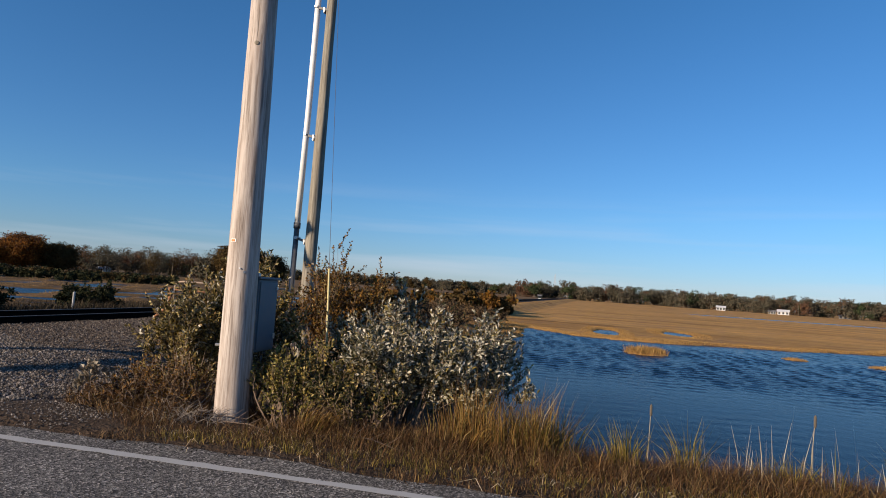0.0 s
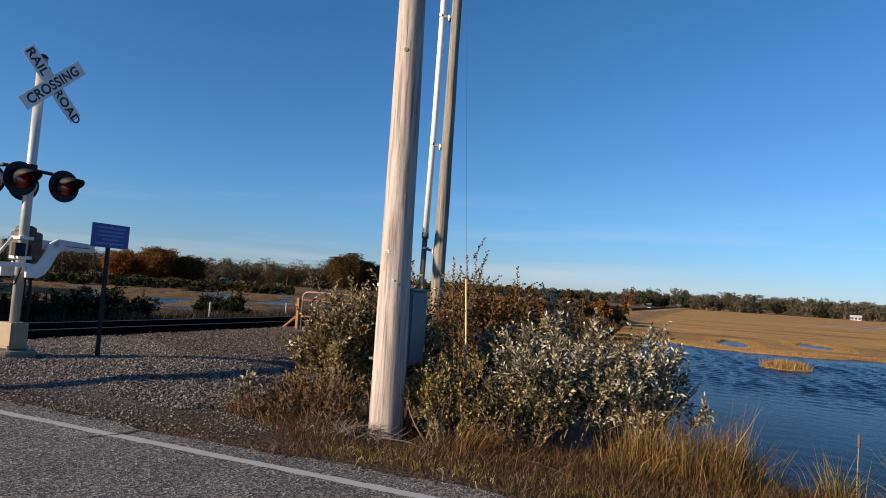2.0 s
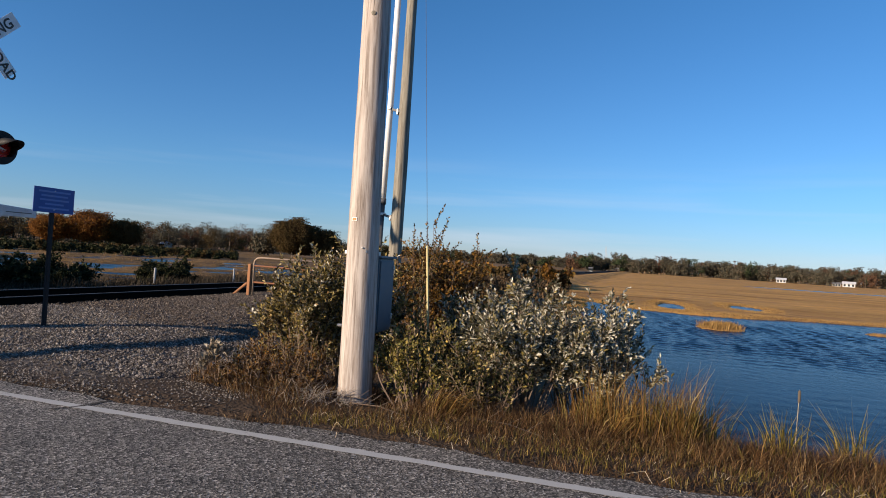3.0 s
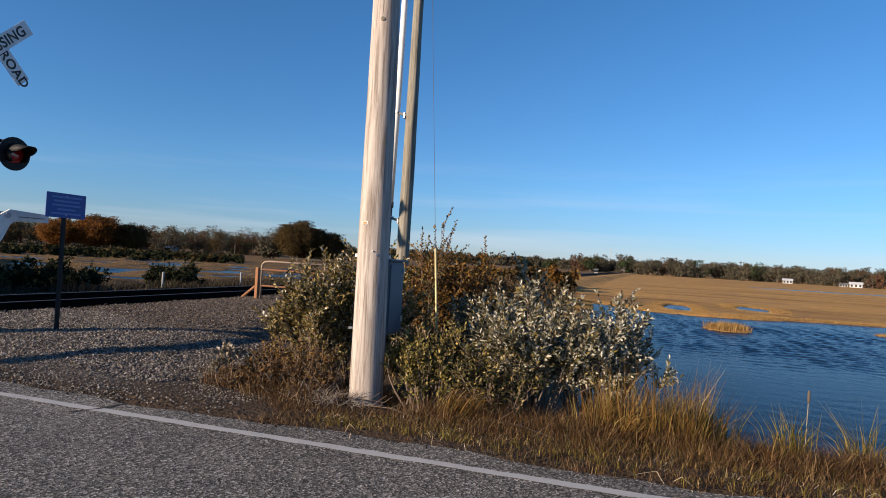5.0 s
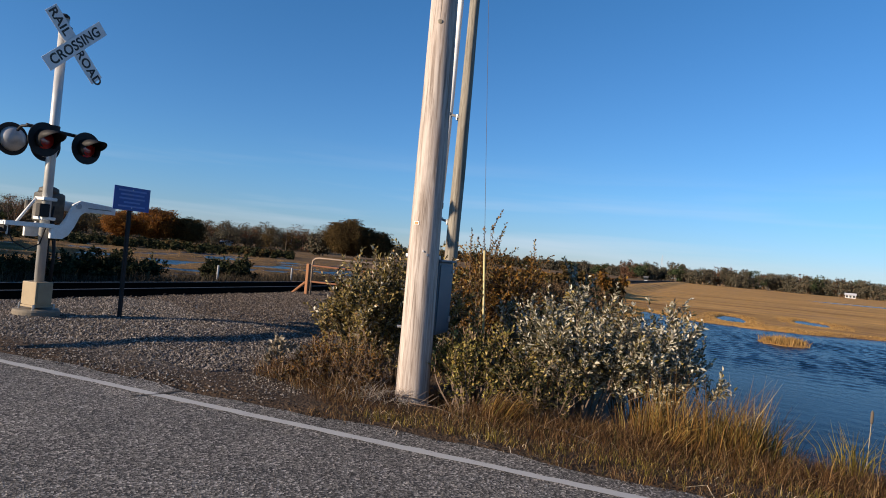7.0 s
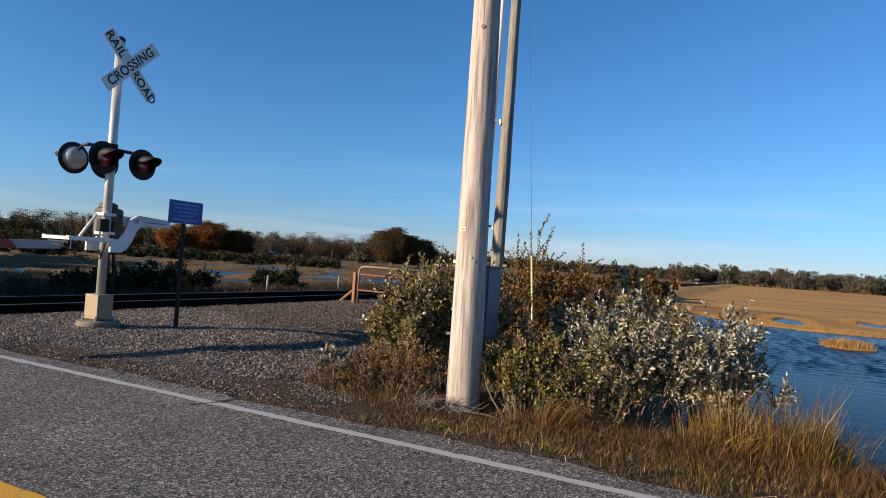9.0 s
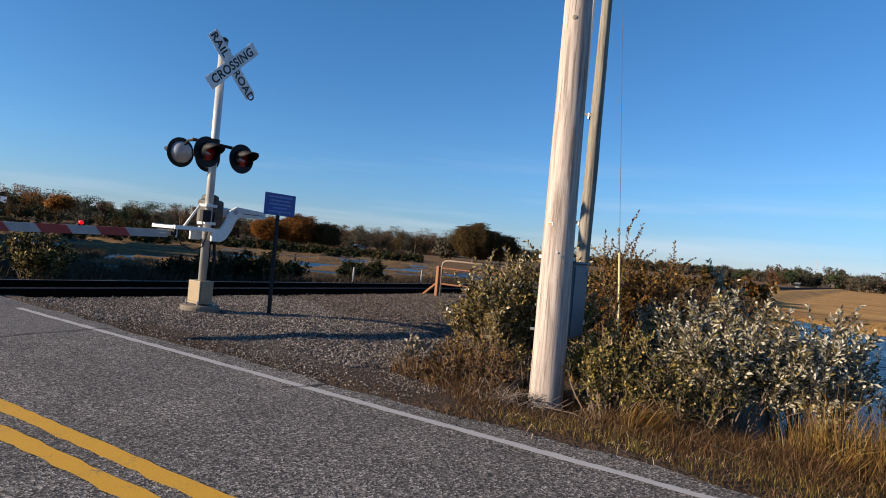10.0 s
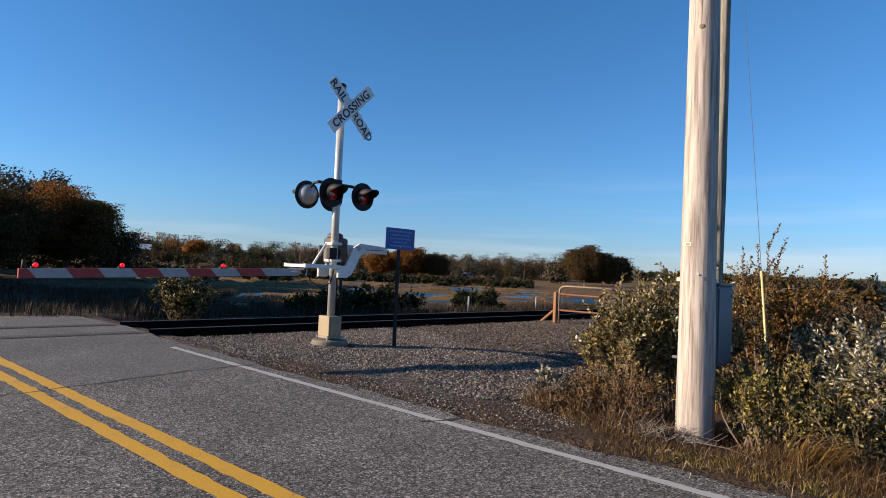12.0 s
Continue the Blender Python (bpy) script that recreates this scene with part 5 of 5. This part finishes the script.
stones("gravel", scatter(8000, -11.5, -4.3, 4.3, 6.4, lambda x, y: (y > white_y(x) + 0.32) & (y < white_y(x) + 2.1) & (rng.random(len(x)) < 0.6 + 0.5 * wave(x, y, 2.2, 4.0))), 0.010, M_STONE, "small crushed stone pressed into the dirt shoulder")


# ---- far trees and houses ----
def tree(name, label, place, h, r, trunk_h, leaf, material, n_leaf, limbs=9, accents=None, flat=0.8, group="trees"):
    """A tree: tapered trunk, limbs, and a crown of leaf clumps with gaps."""
    x, y = place
    z = float(ground_z(x, y)) - 0.1
    t = thing(name, (x, y, z), label, "tree", group)
    segs = []
    lean = rng.normal(size=2) * 0.02 * h
    prev = np.zeros(3)
    for k in range(1, 7):
        p = np.array([lean[0] * k / 6, lean[1] * k / 6, h * 0.72 * k / 6])
        segs.append((prev, p, 0.022 * h * (1 - (k - 1) / 7), 0.022 * h * (1 - k / 7)))
        prev = p
    cl = []
    for k in range(limbs):
        a = 2 * math.pi * (k + rng.random() * 0.7) / limbs
        s = trunk_h + (0.72 - trunk_h) * rng.random()
        p = np.array([lean[0] * s, lean[1] * s, h * s])
        rr = r * (0.45 + 0.28 * rng.random())
        q = p + np.array([rr * math.cos(a), rr * math.sin(a), h * (0.08 + 0.22 * rng.random())])
        q[2] = min(q[2], (0.56 + 0.26 * rng.random()) * h)
        m = (p + q) / 2 + np.array([0, 0, 0.03 * h])
        segs += [(p, m, 0.009 * h, 0.006 * h), (m, q, 0.006 * h, 0.002 * h)]
        cl.append(q)
        for j in range(3):
            e = m + (q - m) * rng.random() + np.clip(rng.normal(size=3), -1.2, 1.2) * r * 0.22
            e[2] = min(e[2], (0.58 + 0.28 * rng.random()) * h)
            segs.append((m, e, 0.004 * h, 0.0015 * h))
            cl.append(e)
    mid = h * (trunk_h + 1) / 2
    for k in range(limbs * 6):
        d = rng.normal(size=3)
        d /= np.linalg.norm(d)
        cl.append(np.array([0, 0, mid]) + d * np.array([r, r, (1 - trunk_h) * h / 2]) * (0.35 + 0.5 * rng.random() ** 0.6) * (1 if d[2] > 0 else flat))
    cl = np.array(cl)
    q = (cl - np.array([0, 0, mid])) / np.array([r, r, (1 - trunk_h) * h / 2])
    far = np.maximum(1.0, np.linalg.norm(q, axis=1) / 0.84)
    cl = np.array([0, 0, mid]) + (cl - np.array([0, 0, mid])) / far[:, None]
    piece("trunk", stick_mesh("trunk", segs, M_BARK), t, "dark bark trunk with limbs")
    pick = rng.integers(0, len(cl), n_leaf)
    spread_c = r * (0.10 + 0.11 * rng.random(len(cl)))
    C = cl[pick] + np.clip(rng.normal(size=(n_leaf, 3)), -1.25, 1.25) * spread_c[pick][:, None] * np.array([1, 1, 0.75])
    up = C[:, 2] > 0.1 * h
    pick, C = pick[up], C[up]
    L = leaf * (0.6 + 0.8 * rng.random(len(C)))
    D = rng.normal(size=(len(C), 3))
    F = C - cl[pick] + 0.25 * (C - np.array([0, 0, h * 0.35]))
    # accent leaves grow more frequent towards the top of the crown
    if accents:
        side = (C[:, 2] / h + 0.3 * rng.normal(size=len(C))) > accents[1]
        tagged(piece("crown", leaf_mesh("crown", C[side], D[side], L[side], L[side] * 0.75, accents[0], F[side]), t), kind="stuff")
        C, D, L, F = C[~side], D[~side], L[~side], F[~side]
    tagged(piece("crown", leaf_mesh("crown", C, D, L, L * 0.75, material, F), t), kind="stuff")
    return t


def polar(yaw, dist):
    return (-1.0 - dist * math.sin(radians(yaw)), dist * math.cos(radians(yaw)))


tree("autumn_tree", "large tree with more orange leaves towards the top over brown leaves", polar(75.5, 62), 8.3, 4.8, 0.04, 0.16, M_OAKLEAF, 62000, 14, (M_ORANGELEAF, 0.52))
tree("autumn_tree", "dark green tree with thin leaves at its edge", polar(72.4, 64), 6.6, 3.0, 0.06, 0.15, M_DARKLEAF, 9000, 12)
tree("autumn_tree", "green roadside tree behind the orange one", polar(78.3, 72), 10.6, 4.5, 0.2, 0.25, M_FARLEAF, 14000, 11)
tree("autumn_tree", "dark tree at the road's far side", polar(80.5, 56), 7.0, 4.5, 0.03, 0.17, M_OAKLEAF, 36000, 12)
# unseen trees, added to cast shade on the western field and the orange tree
for tx, ty, th in ((-35.5, -9, 8.6), (-36, -4.5, 7.5), (-41, -4.5, 8.0), (-39.5, -13, 10.0), (-43, -15, 11.0), (-46, -10, 10.0), (-47, -19, 12.0), (-51, -7, 9.0), (-53, -15, 11.0), (-60, -10, 10.0), (-67, -13, 11.0), (-69.5, 4.3, 6.4), (-79, -3, 10.0)):
    tree("shade_tree", "tall brown autumn tree out of view by the road, added for its shade", (tx, ty), th * 1.15, 4.7, 0.0, 0.75, M_OAKLEAF, 15000, 12)
tree("oak_tree", "broad brown oak standing alone in the marsh", polar(31.3, 150), 9.6, 6.6, 0.0, 0.26, M_OAKLEAF, 85000, 16)
tree("oak_tree", "broad brown oak standing beside the other", polar(28.7, 152), 8.2, 5.0, 0.0, 0.26, M_OAKLEAF, 50000, 13, (M_DARKLEAF, 0.9))
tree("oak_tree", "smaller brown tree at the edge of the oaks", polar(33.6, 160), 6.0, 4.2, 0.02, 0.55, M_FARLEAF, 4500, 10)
tree("orange_tree", "orange autumn tree at the edge of the marsh", polar(47.3, 150), 8.2, 5.4, 0.05, 0.3, M_ORANGELEAF, 24000, 12, (M_REDLEAF, 0.95))
tree("orange_tree", "orange autumn tree at the edge of the marsh", polar(49.8, 150), 6.6, 4.6, 0.05, 0.3, M_ORANGELEAF, 18000, 12)
tree("orange_tree", "brown autumn tree at the edge of the marsh", polar(45.0, 152), 6.4, 4.8, 0.05, 0.3, M_OAKLEAF, 18000, 12)
tree("yellow_tree", "small yellow tree on the far field", polar(66.0, 170), 5.6, 3.4, 0.05, 0.5, M_ORANGELEAF, 3000, 9)


def bare_tree(name, label, place, h, r):
    x, y = place
    z = float(ground_z(x, y)) - 0.1
    t = thing(name, (x, y, z), label, "tree", "trees")
    segs = []

    def grow(p, d, ln, rad, level):
        q = p + d * ln
        segs.append((p, q, rad, rad * 0.7))
        if level:
            for k in range(3):
                n = d + rng.normal(size=3) * 0.38 + np.array([0, 0, 0.12])
                grow(q, n / np.linalg.norm(n), ln * (0.62 + 0.2 * rng.random()), rad * 0.6, level - 1)

    for k in range(4):
        d = np.array([0.35 * rng.normal(), 0.35 * rng.normal(), 1.0])
        grow(np.array([0.2 * rng.normal(), 0.2 * rng.normal(), 0.0]), d / np.linalg.norm(d), h * 0.30, 0.05, 4)
    piece("limbs", stick_mesh("limbs", segs, M_TWIG), t, "bare grey branches")


bare_tree("bare_tree", "leafless grey tree beyond the field", polar(57.8, 105), 7.0, 3.0)


def wood(name, label, yaw0, yaw1, dist, h_lo, h_hi, count, leaf, mats, per=260):
    """A belt of far trees, too many to count."""
    groups = [[[], [], []] for _ in mats]
    segs = []
    for k in range(count):
        yaw = yaw0 + (yaw1 - yaw0) * (k + rng.random()) / count
        d = dist * (0.94 + 0.22 * rng.random())
        x, y = polar(yaw, d)
        z = float(ground_z(x, y))
        h = h_lo + (h_hi - h_lo) * rng.random() ** 1.3
        r = h * (0.32 + 0.22 * rng.random())
        segs.append((np.array([x, y, z - 0.2]), np.array([x, y, z + 0.7 * h]), 0.02 * h, 0.008 * h))
        lobes = rng.normal(size=(9, 3)) * np.array([r * 0.5, r * 0.5, h * 0.22]) + np.array([0, 0, h * 0.48])
        lobes[:, 2] = np.clip(lobes[:, 2], h * 0.10, h * 0.84)
        which = rng.integers(0, 9, per)
        C = lobes[which] + np.clip(rng.normal(size=(per, 3)), -1.15, 1.15) * np.array([r * 0.26, r * 0.26, h * 0.10])
        F = C - lobes[which] + 0.25 * (C - np.array([0, 0, h * 0.3]))
        F, C = F[C[:, 2] > 0.0], C[C[:, 2] > 0.0]
        C = C + np.array([x, y, z])
        g = groups[int(rng.random() ** 1.4 * len(mats))]
        g[0].append(C)
        g[2].append(F)
        g[1].append(leaf * (0.6 + 0.8 * rng.random(len(C))))
    t = tagged(new(name, stick_mesh(name, segs, M_BARK)), label, "woods", kind="stuff")
    for mt, (cs, ls, fs) in zip(mats, groups):
        if cs:
            C, L = np.concatenate(cs), np.concatenate(ls)
            tagged(piece("foliage", leaf_mesh("foliage", C, rng.normal(size=C.shape), L, L * 0.8, mt, np.concatenate(fs)), t), kind="stuff")


wood("far_woods", "mixed autumn woods along the marsh horizon, haze in the leaf colour", 6, -62, 450, 10, 13.0, 420, 0.9, [M_FARLEAF, M_FARLEAF, M_PINELEAF, M_FARLEAF, M_REDLEAF], 560)
wood("far_woods", "mixed autumn woods along the marsh horizon, haze in the leaf colour", 36, 4, 620, 10, 12.5, 220, 1.1, [M_FARLEAF, M_FARLEAF, M_OAKLEAF, M_PINELEAF], 480)
wood("near_woods", "brown and green autumn woods behind the western marsh", 58, 33, 230, 5.5, 10.5, 150, 0.36, [M_FARLEAF, M_PINELEAF, M_OAKLEAF, M_REDLEAF], 950)
wood("near_woods", "brown and green autumn woods behind the western field", 95, 56, 235, 4.5, 10, 230, 0.36, [M_FARLEAF, M_REDLEAF, M_PINELEAF, M_OAKLEAF, M_ORANGELEAF], 950)
wood("dark_hedge", "dark hedge bank behind the shallow pools", 62, 36, 98, 0.9, 1.5, 240, 0.28, [M_DARKLEAF, M_DARKLEAF, M_OAKLEAF], 170)
wood("dark_hedge", "low dark scrub on the far western field", 84, 58, 75, 0.7, 1.3, 150, 0.25, [M_DARKLEAF, M_OAKLEAF], 170)
wood("dark_hedge", "rough dark hedge below the western hill", 90, 57, 118, 1.3, 2.6, 170, 0.3, [M_DARKLEAF, M_OAKLEAF, M_FARLEAF], 190)
wood("brown_scrub", "brown scrub at the far end of the track bank", 22, 6, 60, 0.9, 1.9, 60, 0.4, [M_RUSTLEAF, M_OAKLEAF], 200)


def house(place, yaw, size, wall_h, roof_h, wall_mat, roof_mat, label):
    x, y = place
    z = float(ground_z(x, y))
    t = thing("house", pose(x, y, z, 0, 0, yaw), label, "house", "far houses")
    w, d = size
    body = part("wall", box((w, d, wall_h), (0, 0, wall_h / 2)), wall_mat, t)
    bm = bmesh.new()
    o = 0.4
    a = [bm.verts.new(p) for p in ((-w / 2 - o, -d / 2 - o, wall_h), (w / 2 + o, -d / 2 - o, wall_h), (w / 2 + o, d / 2 + o, wall_h), (-w / 2 - o, d / 2 + o, wall_h), (-w / 2 - o, 0, wall_h + roof_h), (w / 2 + o, 0, wall_h + roof_h))]
    for f in ((0, 1, 5, 4), (2, 3, 4, 5), (1, 2, 5), (3, 0, 4), (3, 2, 1, 0)):
        bm.faces.new([a[k] for k in f])
    part("roof", bm, roof_mat, t)
    for k in range(3):
        part("window", box((1.0, 0.06, 1.2), (-w / 2 + (k + 0.5) * w / 3, -d / 2 - 0.02, wall_h * 0.55)), M_PANE, body)


house(polar(41.8, 222), -15, (3.4, 2.6), 1.0, 0.8, M_SIDING, M_ROOF, "white house with a pale roof among trees")
house(polar(70.7, 150), 70, (6, 4), 1.8, 1.2, M_SIDING, M_ROOF, "white house with a pale roof beyond the field")
house(polar(-11.0, 425), -10, (5, 4), 1.7, 1.2, M_SIDING, M_ROOF, "white house at the far edge of the marsh")
house(polar(-14.8, 425), -15, (4, 3), 1.4, 1.0, M_SIDING, M_DARKROOF, "white house at the far edge of the marsh")
house(polar(-15.6, 420), -15, (6, 4), 1.8, 1.3, M_SIDING, M_ROOF, "white house at the far edge of the marsh")
house(polar(-19.8, 430), -20, (6, 4), 1.5, 1.2, M_DARKROOF, M_ROOF, "grey house at the far edge of the marsh")
house(polar(4.2, 330), 5, (1.6, 1.6), 1.6, 0.6, M_SIDING, M_DARKROOF, "small pale building at the end of the track")


# ---- small things ----
def cattail(x, y, h, lean):
    z = float(ground_z(x, y))
    t = thing("cattail", (x, y, z - 0.03), "brown cattail head on a dry stalk at the water", "cattail", "cattails")
    part("stalk", tube([(0, 0, 0), (lean * 0.5, 0, h * 0.5), (lean, 0.0, h)], [0.005, 0.004, 0.003], 5), M_STRAW, t)
    part("seed_head", tube([(lean, 0, h - 0.13), (lean, 0, h - 0.11), (lean, 0, h - 0.02), (lean, 0, h)], [0.004, 0.013, 0.013, 0.003], 8), M_BARK, t, "dark brown seed head", True)


for cx, cy, ch, cl in ((3.05, 6.5, 0.95, -0.03), (2.2, 6.7, 0.85, 0.04), (0.75, 6.9, 0.85, 0.02)):
    cattail(cx, cy, ch, cl)


def dead_branch(x, y, ln, yaw, label):
    t = thing("dead_branch", pose(x, y, float(ground_z(x, y)) + 0.03, 0, 0, yaw), label, "branch", "dead branches")
    segs = [(np.array([0, 0, 0.0]), np.array([ln * 0.5, 0.03, 0.03]), 0.009, 0.007), (np.array([ln * 0.5, 0.03, 0.03]), np.array([ln, -0.02, 0.02]), 0.007, 0.003)]
    for k in range(5):
        s0 = np.array([ln * (0.2 + 0.14 * k), 0.02, 0.02])
        segs.append((s0, s0 + np.array([0.10, (-1) ** k * 0.10, 0.06 + 0.05 * rng.random()]), 0.004, 0.0015))
    piece("twig", stick_mesh("twig", segs, M_TWIG), t)


dead_branch(-3.95, 5.72, 0.7, 12, "grey dead branch lying at the foot of the pole")
dead_branch(-3.45, 5.68, 0.75, -18, "grey dead branch lying at the foot of the pole")
dead_branch(-2.2, 5.75, 0.8, -25, "pale dead stem lying in the grass")


def twig_litter():
    """A tangle of dead grey twigs round the foot of the pole."""
    segs = []
    for k in range(150):
        x, y = -3.86 + 0.24 * rng.normal(), 5.74 + 0.14 * rng.normal()
        if math.hypot(x + 3.565, y - 6.06) < 0.24:
            continue
        a, ln = rng.random() * 2 * math.pi, 0.12 + 0.22 * rng.random()
        p = np.array([x, y, float(ground_z(x, y)) + 0.01])
        m = p + np.array([0.5 * ln * math.cos(a), 0.5 * ln * math.sin(a), 0.03 + 0.09 * rng.random()])
        q = m + np.array([0.5 * ln * math.cos(a + 0.5), 0.5 * ln * math.sin(a + 0.5), 0.05 * rng.normal()])
        segs += [(p, m, 0.0035, 0.003), (m, q, 0.003, 0.0015)]
    tagged(new("twig_litter", stick_mesh("twig_litter", segs, M_PALETWIG)), "tangle of dead grey twigs at the pole's foot", "twigs", kind="stuff")


twig_litter()


def far_mast(place, h):
    x, y = place
    t = thing("lattice_mast", (x, y, float(ground_z(x, y))), "thin grey lattice mast on the horizon", "mast")
    for k in range(3):
        a = 2 * math.pi * k / 3
        part("leg", tube([(1.6 * math.cos(a), 1.6 * math.sin(a), 0), (0.3 * math.cos(a), 0.3 * math.sin(a), h)], 0.14, 4), M_STEEL, t)
    for z in (0.45, 0.65, 0.85):
        part("crossbar", box((3.2 * (1 - z) + 2.2, 0.2, 0.2), (0, 0, h * z)), M_STEEL, t)


far_mast(polar(3.0, 560), 21)
